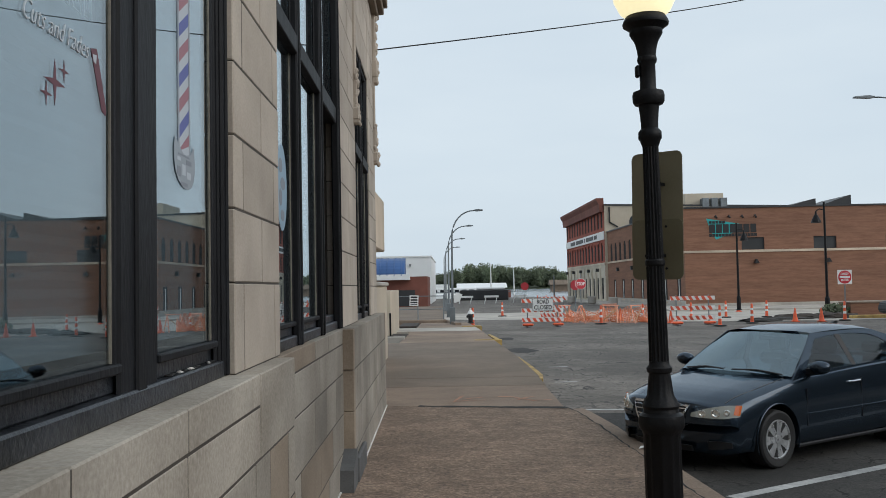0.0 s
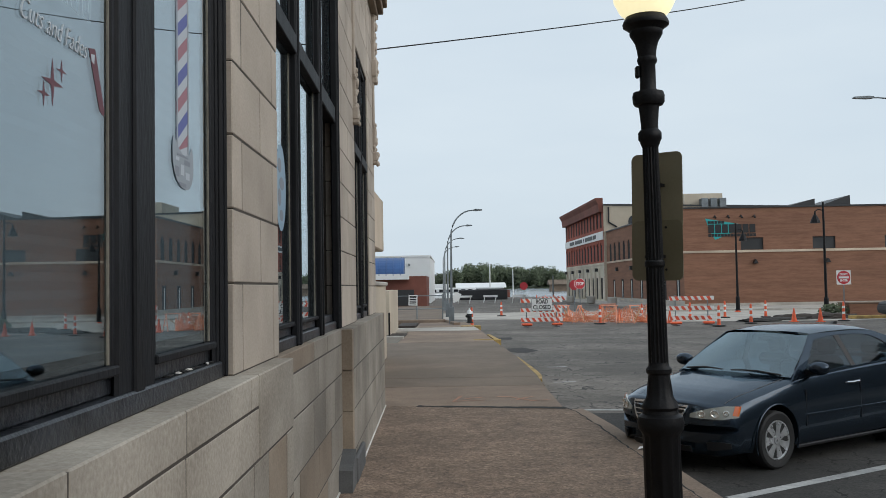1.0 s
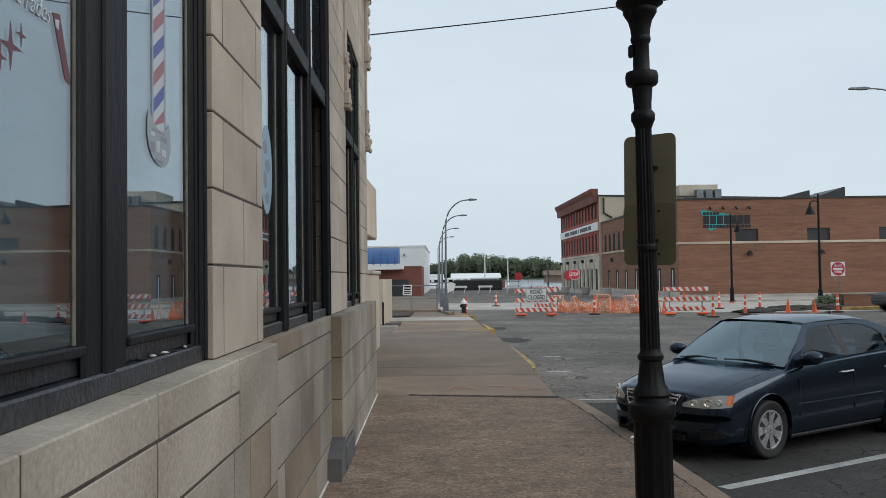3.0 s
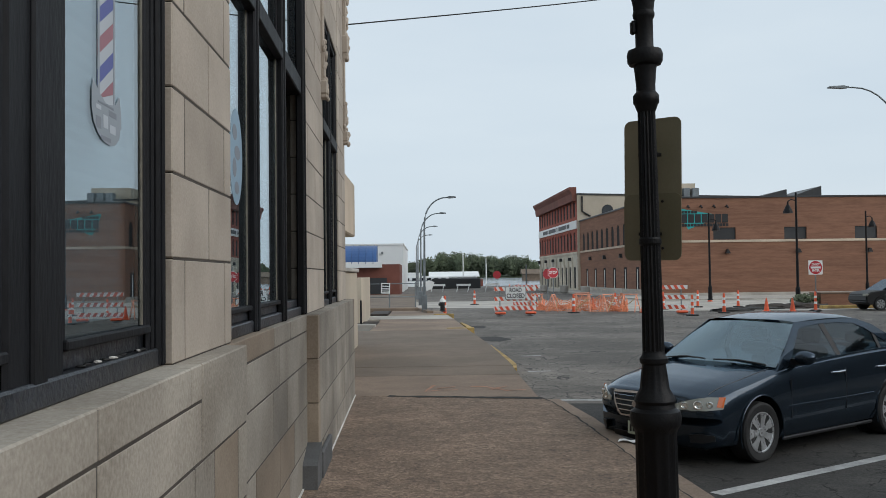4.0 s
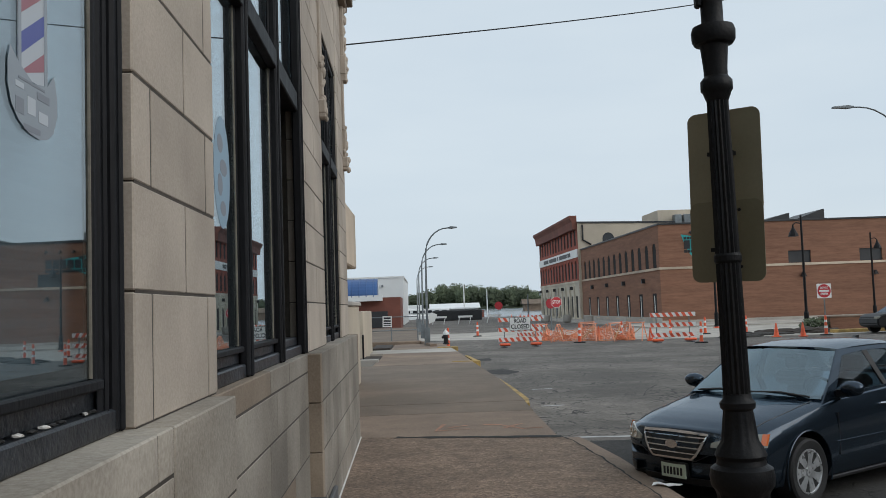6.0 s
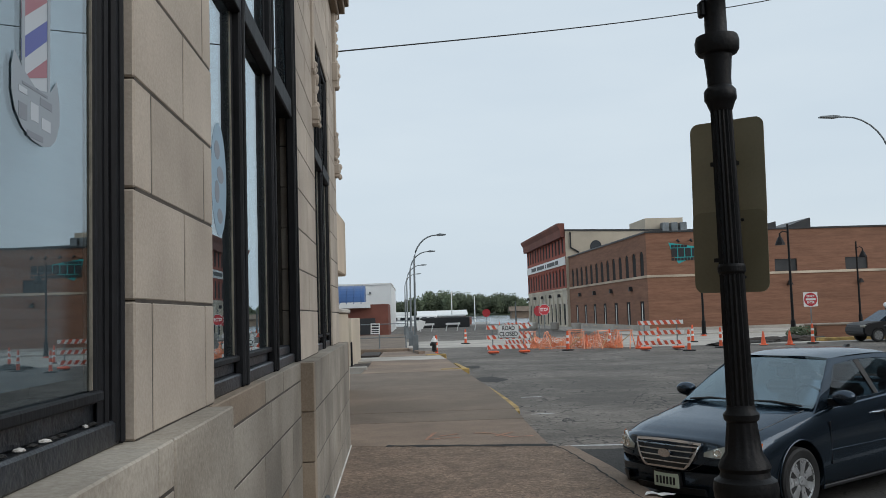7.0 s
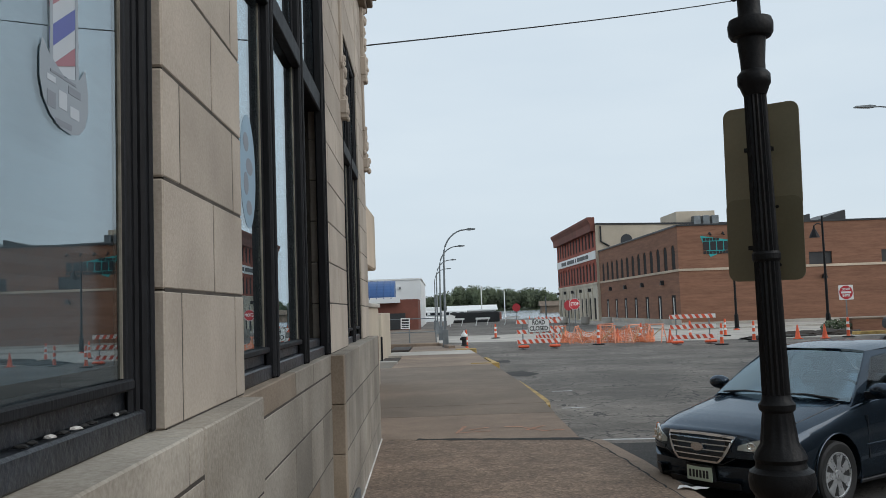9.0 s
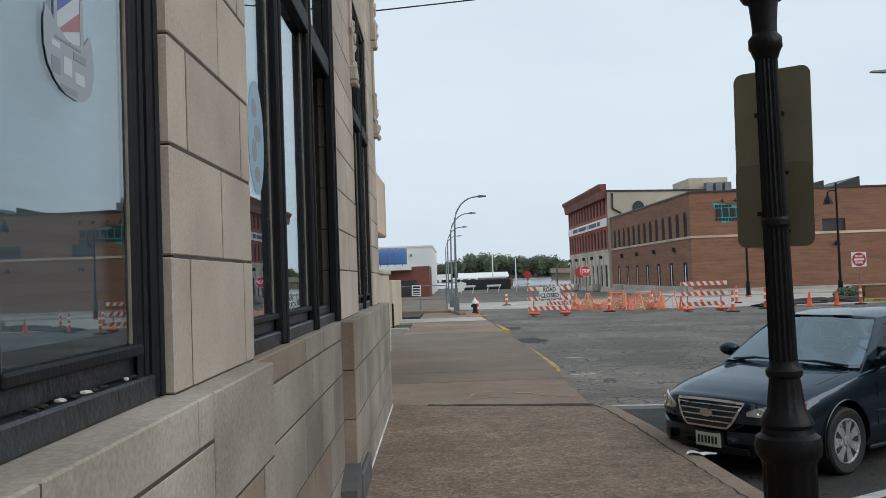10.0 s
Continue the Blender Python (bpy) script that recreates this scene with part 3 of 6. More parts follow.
# cornice: stacked mouldings at the head of the wall
cb = bmesh.new()
for v, z0, z1 in ((0.06, 7.6, 7.75), (0.14, 7.75, 7.9), (0.26, 7.9, 8.15), (0.34, 8.15, 8.25), (0.1, 8.25, 9.05)):
    box(cb, -0.2, v, -6, END + v, z0, z1, 0.015)
solid("trim_cornice", cb, "stone", "moulded limestone cornice", "trim", "structure", m=W)


# ---- windows ----
def window(name, u0, u1, posts, panes, z1, label, transom=3.52, gv=-0.12):
    w = thing(name, label, "window", W, kind="structure")
    part("window_sill", box(box(bmesh.new(), -0.33, -0.035, u0, u1, Z0, Z0 + 0.075, 0.008), -0.33, -0.075, u0, u1, Z0 + 0.075, Z0 + 0.14, 0.008), "chipped", w, "chipped black painted timber sill")
    for a, b, v in posts:
        part("post", box(bmesh.new(), gv - 0.004, v, a, b, Z0 + 0.002, z1, 0.012), "blackwood", w)
        part("moulding", bx(gv, v + 0.012, a + (b - a) * 0.36, a + (b - a) * 0.62, Z0 + 0.004, z1 - 0.01, bevel=0.008), "blackwood", w)
    for a, b in panes:
        for x0, x1, h0, h1 in ((a, a + 0.03, Z0 + 0.14, z1), (b - 0.03, b, Z0 + 0.14, z1)):
            part("stile", bx(gv - 0.002, gv + 0.012, x0, x1, h0, h1, bevel=0.006), "blackwood", w)
        for x0 in (a + 0.0305, b - 0.0385):
            part("glazing_bead", bx(gv - 0.001, gv + 0.006, x0, x0 + 0.008, Z0 + 0.172, transom - 0.002), "gasket", w)
        for h0, h1, d in ((Z0 + 0.138, Z0 + 0.17, gv + 0.03), (transom, transom + 0.13, gv + 0.06), (z1 - 0.06, z1, gv + 0.03)):
            part("rail", bx(gv - 0.002, d, a + 0.002, b - 0.002, h0, h1, bevel=0.006), "blackwood", w)
        for h0, h1 in ((Z0 + 0.15, transom + 0.02), (transom + 0.1, z1 - 0.02)):
            part("pane", bx(gv - 0.006, gv, a + 0.02, b - 0.02, h0, h1), "pane", w, "reflecting window pane").visible_shadow = False
    return w


w1 = window("window_1", -3.4, 4.298, ((-3.4, -3.25, -0.03), (-0.35, -0.05, -0.03), (2.94, 3.31, -0.05), (4.14, 4.21, -0.052), (4.21, 4.298, -0.03)),
            ((-3.25, -0.35), (-0.05, 2.94), (3.31, 4.14)), 5.9, "tall black timber shop window with white blinds and decals", gv=-0.07)
w2 = window("window_2", 5.472, 9.0, ((5.472, 5.54, -0.04), (6.36, 6.5, -0.015), (7.62, 7.76, -0.015), (8.88, 8.998, 0.0)),
            ((5.54, 6.36), (6.5, 7.62)), 5.9, "tall black timber window with a dark recessed bay", gv=-0.07)
# near-black sheet set back, its colour standing in for the recess's darkness
part("panel", bx(-0.298, -0.24, 7.76, 8.88, Z0 + 0.13, 3.5), "dark", w2, "black sheet standing in for the dark recess")
part("panel_head", bx(-0.29, -0.02, 7.76, 8.88, 3.5, 3.66, bevel=0.01), "blackwood", w2)
part("pane", bx(-0.076, -0.07, 7.76, 8.88, 3.66, 5.9), "pane", w2).visible_shadow = False
w3 = window("window_3", 10.75, 12.95, ((10.75, 10.85, -0.03), (11.75, 11.9, -0.015), (12.85, 12.95, -0.03)), ((10.85, 11.75), (11.9, 12.85)), 4.9, "black timber window between carved pilasters", gv=-0.06)


def blind(u0, u1, z0, z1, v=-0.15):
    bm = bmesh.new()
    n = int((z1 - z0) / 0.025)
    pv = None
    for i in range(n + 1):
        z = z0 + i * 0.025
        cur = [bm.verts.new((v + 0.0022 * (i % 2), u, z)) for u in (u0, u1)]
        if pv:
            bm.faces.new((pv[0], pv[1], cur[1], cur[0]))
        pv = cur
    return bm


# thin black sheets behind the glass paint the darkness of unlit rooms
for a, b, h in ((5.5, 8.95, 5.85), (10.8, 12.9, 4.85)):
    solid("interior_dark", bx(-0.318, -0.30, a, b, Z0, h), "dark", "black backing sheet standing in for the unlit room", "room", "structure", m=W)
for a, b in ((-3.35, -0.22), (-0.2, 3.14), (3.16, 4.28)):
    solid("window_blind", blind(a, b, Z0 + 0.2, 5.8), "blind", "white closed horizontal blind, coloured dark for the dimness behind the glass", "blind", m=W)


# ---- the brown brick office and the old red brick house beyond the junction ----
def arch(u0, u1, z0, z1, n=6):
    r = (u1 - u0) / 2
    return [(u0, z0), (u1, z0)] + [((u0 + u1) / 2 + r * math.cos(math.pi * i / n), z1 - r + r * math.sin(math.pi * i / n)) for i in range(n + 1)]


def facade(bm_wall, u0, u1, z0, z1, holes):
    """A wall skin in the u-z plane (y = 0 faces out towards -y) with pierced rectangular holes; reveals 0.25 deep."""
    us = sorted({u0, u1, *[h[0] for h in holes], *[h[1] for h in holes]})
    zs = sorted({z0, z1, *[h[2] for h in holes], *[h[3] for h in holes]})
    for a, b in zip(us, us[1:]):
        for c, d in zip(zs, zs[1:]):
            if not any(h[0] <= a + 1e-6 and b <= h[1] + 1e-6 and h[2] <= c + 1e-6 and d <= h[3] + 1e-6 for h in holes):
                bm_wall.faces.new([bm_wall.verts.new(p) for p in ((a, 0, c), (b, 0, c), (b, 0, d), (a, 0, d))])
    for a, b, c, d in holes:
        for p, q in (((a, c), (b, c)), ((b, c), (b, d)), ((b, d), (a, d)), ((a, d), (a, c))):
            bm_wall.faces.new([bm_wall.verts.new(v) for v in ((p[0], 0, p[1]), (q[0], 0, q[1]), (q[0], 0.25, q[1]), (p[0], 0.25, p[1]))])
    bmesh.ops.remove_doubles(bm_wall, verts=bm_wall.verts, dist=0.001)
    return bm_wall


KX, KY = 19.75, 75.0          # the corner of the brick office
OFF = thing("brick_office", "two-storey brown brick office with cream band", "office building", pose(KX, KY, ROAD, 0, 0, 0), kind="")
RH = 8.35
# front towards the junction, u = x
fh = [(4.82 + 6.05 * i, 6.74 + 6.05 * i, 4.82, 5.85) for i in range(6)]
part("wall", facade(bmesh.new(), 0, 46, 0, RH, fh), "brick", OFF, "brown brick front wall")
for a, b, c, d in fh:
    part("window", bx(a, b, 0.12, 0.2, c, d), "darkpanel", OFF, "dark blanked window")
part("band", bx(-0.06, 46, -0.07, 0.02, 4.6, 4.8, bevel=0.01), "band", OFF)
part("coping", bx(-0.1, 46, -0.1, 0.35, RH, RH + 0.14, bevel=0.01), "darkpanel", OFF)
part("plinth", bx(-0.04, 46, -0.05, 0.02, 0, 0.35), "concrete", OFF)
# the side along the street: v runs away from the junction
SIDE = pose(0, 0, 0, 0, 0, 91.6) @ Matrix.Scale(-1, 4, (0, 1, 0))
SL = 32.0
ups = [(0.9 + 2.35 * i, 1.95 + 2.35 * i, 4.8, 6.9) for i in range(13)]
dns = [(1.3 + 4.35 * i, 2.5 + 4.35 * i, 0.45, 2.65) for i in range(7)]
part("wall", facade(bmesh.new(), 0, SL, 0, RH, ups + dns), "brick", OFF, "brown brick side wall", m=SIDE)
for a, b, c, d in ups:
    part("window", plate(arch(a, b, c, d), "y", 0.03, 0.09), "dark", OFF, "narrow arched window", m=SIDE)
    r_ = (b - a) / 2
    part("arch_infill", plate([(a - 0.02, d - r_), (a - 0.02, d + 0.02), (b + 0.02, d + 0.02), (b + 0.02, d - r_)] + [((a + b) / 2 + r_ * math.cos(q), d - r_ + r_ * math.sin(q)) for q in np.linspace(0, math.pi, 9)], "y", -0.012, 0.026), "brick", OFF, m=SIDE)
    part("window_sill", bx(a - 0.08, b + 0.08, -0.08, 0.05, c - 0.08, c), "band", OFF, m=SIDE)
for a, b, c, d in dns:
    part("window", bx(a, b, 0.04, 0.10, c, d), "dark", OFF, "tall ground floor window", m=SIDE)
    part("window_frame", bx(a + 0.62, a + 0.80, 0.02, 0.036, c + 0.1, d - 0.2), "whitep", OFF, m=SIDE)
    part("window_sill", bx(a - 0.1, b + 0.1, -0.08, 0.05, c - 0.12, c), "band", OFF, m=SIDE)
part("band", bx(0.02, SL, -0.07, 0.02, 4.6, 4.8), "band", OFF, m=SIDE)
part("coping", bx(0.02, SL, -0.1, 0.35, RH, RH + 0.14), "darkpanel", OFF, m=SIDE)
part("plinth", bx(0, SL, -0.05, 0.02, 0, 0.6), "concrete", OFF, m=SIDE)
part("roof", bx(0.3, 46, 0.3, 34, RH - 0.6, RH - 0.4), "darkpanel", OFF)
part("wall", bx(46, 46.3, 0, 34, 0, RH), "brick", OFF)
for i, (x, y, w) in enumerate(((8.6, 0.8, 2.9), (11.5, 0.8, 3.0))):
    part("skylight", plate([(x, RH), (x + w, RH), (x + w, RH + 0.75 + 0.25 * i), (x + w - 0.1, RH + 0.75 + 0.25 * i)], "y", y, y + 6), "darkpanel", OFF, "dark sloping roof light")
for i in range(4):
    part("wall_lamp", plate([(5.75 + 6.05 * i, 3.65), (6.15 + 6.05 * i, 3.65), (6.0 + 6.05 * i, 3.95), (5.9 + 6.05 * i, 4.0)], "y", -0.4, -0.002), "black", OFF, "black shaded wall lamp")
for i in range(4):
    part("wall_lamp", plate([(4.55 + 7 * i, 3.6), (5.05 + 7 * i, 3.6), (4.85 + 7 * i, 3.95), (4.75 + 7 * i, 4.0)], "y", -0.3, -0.002), "black", OFF, "black shaded wall lamp", m=SIDE)
# painted wall sign
FLAT = pose(0, 0, 0, 90, 0, 0)
part("sign_flag", plate([(1.9, 7.5), (4.9, 6.98), (4.5, 6.6), (4.2, 6.3), (2.7, 5.7), (2.5, 6.0), (2.2, 6.6)], "y", -0.012, -0.004), "teal", OFF, "teal painted flag shape")
for x0, x1, z0, z1, n in ((2.1, 3.5, 7.06, 7.28, 5), (2.1, 6.15, 6.27, 7.0, 7), (2.1, 6.15, 5.96, 6.2, 15)):
    for k in range(n):
        w = (x1 - x0) / n
        part("sign_stroke", bx(x0 + w * (k + 0.05), x0 + w * (k + 0.9), -0.03, -0.014, z0, z1), "black", OFF, "black painted sign bar")
for i in range(4):
    part("sign_lamp", tube([(2.6 + 1.1 * i, 0, 7.6), (2.6 + 1.1 * i, -0.4, 7.7), (2.6 + 1.1 * i, -0.6, 7.5)], 0.04, 6, 0.1), "black", OFF, "small black sign lamp")

# the old red house
RED = thing("red_brick_house", "three-storey red brick house with white sign band", "building", OFF.matrix_basis @ SIDE @ pose(SL, -0.3, 0))
TL, TH = 29.0, 12.2
top_h = [(1.1 + 2.2 * i, 2.2 + 2.2 * i, 9.0, 11.1) for i in range(13)]
mid_h = [(1.1 + 2.2 * i, 2.2 + 2.2 * i, 5.0, 7.2) for i in range(13)]
low_h = [(1.2 + 2.75 * i, 2.6 + 2.75 * i, 0.3, 2.9) for i in range(10)]
part("wall", facade(bmesh.new(), 0, TL, 4.6, TH, top_h + mid_h), "redbrick", RED, "red painted brick upper wall")
part("ground_floor", facade(bmesh.new(), 0, TL, 0, 4.6, low_h), "greystone", RED, "cream stone ground floor")
for a, b, c, d in top_h + mid_h:
    part("window", bx(a, b, 0.06, 0.1, c, d), "dark", RED, "dark tall arched window")
    part("window_arch", plate([(a - 0.12, d - 0.35), (a - 0.12, d + 0.2), (b + 0.12, d + 0.2), (b + 0.12, d - 0.35), (b, d - 0.35), ((a + b) / 2 + 0.35, d - 0.08), ((a + b) / 2, d), ((a + b) / 2 - 0.35, d - 0.08), (a, d - 0.35)], "y", -0.05, -0.001), "redbrick", RED)
for a, b, c, d in low_h:
    part("window", bx(a, b, 0.08, 0.12, c, d), "dark", RED, "dark ground floor window")
    part("pilaster", bx(b + 0.3, b + 0.95, -0.14, 0.0, 0, 4.2), "greystone", RED)
part("cornice", plate([(-0.5, TH - 1.3), (0.0, TH - 1.3), (0.0, TH + 0.35), (-0.9, TH + 0.35), (-0.9, TH + 0.1), (-0.6, TH - 0.4)], "x", 0, TL), "cornice", RED, "brown red stepped cornice")
part("sign_band", bx(0.1, TL - 0.1, -0.12, -0.005, 7.55, 8.55), "whitep", RED, "white painted sign band")
for a, b in ((6.5, 10.5), (11.3, 17), (17.8, 18.4), (19.2, 24.5), (25, 26.8)):
    part("sign_name", bx(TL - b + 2, TL - a + 2, -0.15, -0.125, 7.8, 8.3), "black", RED, "dark lettering bar")
part("belt", bx(0, TL, -0.1, -0.004, 4.5, 4.75), "greystone", RED)
for i in range(5):
    part("wall_lamp", plate([(3.2 + 6 * i, 3.7), (3.7 + 6 * i, 3.7), (3.5 + 6 * i, 4.1), (3.4 + 6 * i, 4.1)], "y", -0.5, -0.15), "black", RED, "black shaded wall lamp")
part("gable_wall", plate([(0.02, 0), (26, 0), (26, TH - 1.2), (0.02, TH - 0.6)], "x", -0.2, -0.005), "cream", RED, "cream rendered gable wall")
part("gable_window", plate(arch(3.0, 4.4, 8.7, 10.4), "x", -0.26, -0.19), "farglass", RED, "round-headed gable window")
part("downpipe", tube([(-0.3, 0.6, TH - 0.8), (-0.3, 0.6, TH - 2.6), (-0.3, 1.6, TH - 3.2)], 0.11, 6), "black", RED)
part("roof_edge", plate([(0.02, TH - 0.6), (26, TH - 1.2), (26, TH - 1.0), (0.02, TH - 0.4)], "x", -0.3, TL), "darkpanel", RED)
part("far_wall", bx(TL - 0.2, TL, 0.02, 26, 0, TH), "redbrick", RED)
part("penthouse", bx(1.0, 8.0, 10.2, 14.9, TH - 1.2, TH + 0.8), "cream", RED, "cream roof house")
for i in range(3):
    part("roof_unit", bx(-0.4, 0.7, 11.9 + 1.1 * i, 12.7 + 1.1 * i, TH - 1.1, TH + 0.1, bevel=0.03), "galv", RED, "grey roof air unit")


# ---- the parked saloon: x forward from the front axle, y to its left ----
CAR = pose(3.31, 11.08, ROAD, 0, 0, 214.5)
car = thing("car", "dark blue-grey saloon car parked nose to the kerb", "car", CAR)
ST = np.array([  # x, half width, underside, shoulder, deck
    (0.88, 0.872, 0.20, 0.728, 0.780), (0.70, 0.880, 0.19, 0.785, 0.842), (0.50, 0.892, 0.18, 0.825, 0.888), (0.25, 0.905, 0.18, 0.858, 0.925),
    (0.0, 0.912, 0.18, 0.900, 0.962), (-0.25, 0.915, 0.18, 0.945, 0.995), (-0.45, 0.916, 0.18, 0.985, 1.010), (-0.75, 0.916, 0.18, 1.005, 1.015),
    (-1.3, 0.917, 0.18, 1.035, 1.045), (-2.0, 0.915, 0.18, 1.065, 1.075), (-2.6, 0.912, 0.18, 1.085, 1.095), (-3.0, 0.900, 0.19, 1.085, 1.115),
    (-3.4, 0.872, 0.22, 1.075, 1.120), (-3.65, 0.82, 0.26, 1.05, 1.10), (-3.80, 0.74, 0.30, 0.98, 1.03), (-3.88, 0.58, 0.36, 0.88, 0.92)])
HALF = [(0.0, 0.0), (0.82, 0.0), (0.94, 0.07), (0.982, 0.2), (1.0, 0.46), (0.999, 0.6), (0.988, 0.76), (0.970, 0.88), (0.938, 0.965), (0.885, 1.0)]
CROWN = [(0.80, 0.30), (0.68, 0.56), (0.56, 0.80), (0.50, 0.84), (0.30, 0.95), (0.0, 1.0)]


def station(x):
    return [float(np.interp(-x, -ST[:, 0], ST[:, k])) for k in (1, 2, 3, 4)]


def body_section(w, zb, zs, zt):
    half = [(f * w, zb + g * (zs - zb)) for f, g in HALF] + [(f * w, zs + g * (zt - zs)) for f, g in CROWN]
    return half + [(-y, z) for y, z in half[-2:0:-1]]


def swept(x, y, w):
    """The plan of the nose: the sides lie further back than the middle, less and less towards the front axle."""
    k = max(0.0, min(1.0, (x + 0.05) / 0.93))
    return x - 0.34 * k ** 1.3 * min(1.0, abs(y) / w) ** 3.2


xs = np.concatenate([np.linspace(0.88, 0.4, 14), np.linspace(0.34, -3.4, 44), np.linspace(-3.46, -3.88, 10)])
col = np.array([station(x) for x in xs])
for q in range(2):
    col = (np.vstack([col[:1], col[:-1]]) + 2 * col + np.vstack([col[1:], col[-1:]])) / 4
ZN = 0.50
nose = []
for q in range(7, 0, -1):
    c, sn = math.cos(radians(11.5 * q)), math.sin(radians(11.5 * q))
    nose.append((0.88 + 0.085 * sn, 0.872 - 0.012 * sn, ZN + (0.20 - ZN) * c, ZN + (0.728 - ZN) * c, ZN + (0.78 - ZN) * c))
bm = bmesh.new()
rings = []
for x, w, zb, zs, zt in nose + [(x, *c) for x, c in zip(xs, col)]:
    rings.append([bm.verts.new((swept(x, y, w), y, z)) for y, z in body_section(w, zb, zs, zt)])
for a, b in zip(rings, rings[1:]):
    for j in range(len(a)):
        bm.faces.new((a[j], a[(j + 1) % len(a)], b[(j + 1) % len(a)], b[j]))
bm.faces.new(rings[0])
bm.faces.new(rings[-1][::-1])


def carved(bm, name, material, cutters):
    """The mesh with the cutters' bodies taken out of it."""
    ob = bpy.data.objects.new(name, mesh_of(name, bm, material))
    scene.collection.objects.link(ob)
    tmp = []
    for c in cutters:
        co = bpy.data.objects.new("cutter", mesh_of("cutter", c, material))
        scene.collection.objects.link(co)
        md = ob.modifiers.new("cut", "BOOLEAN")
        md.object, md.operation, md.solver = co, "DIFFERENCE", "EXACT"
        tmp.append(co)
    me = bpy.data.meshes.new_from_object(ob.evaluated_get(bpy.context.evaluated_depsgraph_get()))
    bpy.data.objects.remove(ob)
    for c in tmp:
        bpy.data.objects.remove(c)
    me.name = name
    me.shade_smooth()
    me.set_sharp_from_angle(angle=radians(32))
    return me


WB = -2.73
cut = []
for ax in (0.0, WB):
    for sgn in (1, -1):
        cut.append(plate(disc(0.382, 36, ax, 0.345), "y", sgn * 0.60, sgn * 1.2))
body_me = carved(bm, "body", "carpaint", cut)
body = part("body", body_me, "carpaint", car, "dark blue-grey metallic body")
for ax in (0.0, WB):
    for sgn in (1, -1):
        part("wheel_arch", plate(disc(0.378, 24, ax, 0.345), "y", sgn * 0.58, sgn * 0.6), "trimblack", car)
        part("arch_lip", tube([(ax + 0.386 * math.cos(q), sgn * 0.905, 0.345 + 0.386 * math.sin(q)) for q in np.linspace(radians(-22), radians(202), 25)], 0.008, 6), "carpaint", car, "", True)
# wheels
tyre_p = [(0.215, 0.0), (0.235, -0.012), (0.30, -0.018), (0.322, -0.002), (0.328, 0.05), (0.328, 0.16), (0.322, 0.205), (0.30, 0.222), (0.235, 0.215), (0.215, 0.2)]
tyre_me = mesh_of("tyre", revolve(tyre_p, 40), "rubber", True)
rb = revolve([(0.218, 0.185), (0.222, 0.212), (0.208, 0.214), (0.200, 0.195), (0.196, 0.15), (0.05, 0.14)], 40)
rim_me = mesh_of("rim", rb, "alloy", True)
sb = bmesh.new()
for k in range(7):
    a = 2 * math.pi * k / 7
    c, s = math.cos(a), math.sin(a)
    o = [(0.03, -0.030), (0.12, -0.036), (0.205, -0.056), (0.205, 0.056), (0.12, 0.036), (0.03, 0.030)]
    plate([(x * c - y * s, x * s + y * c) for x, y in o], "z", 0.185, 0.205, sb)
spoke_me = mesh_of("spokes", sb, "alloy")
cap_me = mesh_of("hub_cap", revolve([(0.05, 0.2), (0.048, 0.212), (0.03, 0.216), (0.001, 0.216)], 20), "alloy", True)
# black disc filling the rim, painted darkness for the gaps between spokes
gap_me = mesh_of("brake_disc", revolve([(0.196, 0.176), (0.196, 0.18), (0.01, 0.18)], 24), "trimblack")
for ax in (0.0, WB):
    for sgn in (1, -1):
        wh = new("wheel")
        wh.parent = car
        wh.matrix_basis = pose(ax, sgn * 0.685, 0.328, -90 * sgn, 0, 0)
        part("tyre", tyre_me, "rubber", wh, "black worn tyre")
        part("rim", rim_me, "alloy", wh, "silver wheel rim")
        part("spokes", spoke_me, "alloy", wh)
        part("hub_cap", cap_me, "alloy", wh)
        part("brake_disc", gap_me, "trimblack", wh)


# cabin: pillars, glass and roof, each its own panel
def side_y(z):
    t = max(0.0, (z - 0.93) / 0.46)
    return 0.845 - 0.165 * t - 0.055 * t * t


def panel(polys, sgn, inset=0.0, thick=0.02):
    bm = bmesh.new()
    for poly in polys:
        o = [bm.verts.new((x, sgn * (side_y(z) - inset), z)) for x, z in poly]
        i = [bm.verts.new((x, sgn * (side_y(z) - inset - thick), z)) for x, z in poly]
        bm.faces.new(o)
        bm.faces.new(i[::-1])
        for k in range(len(poly)):
            bm.faces.new((o[k], i[k], i[(k + 1) % len(poly)], o[(k + 1) % len(poly)]))
    return bm


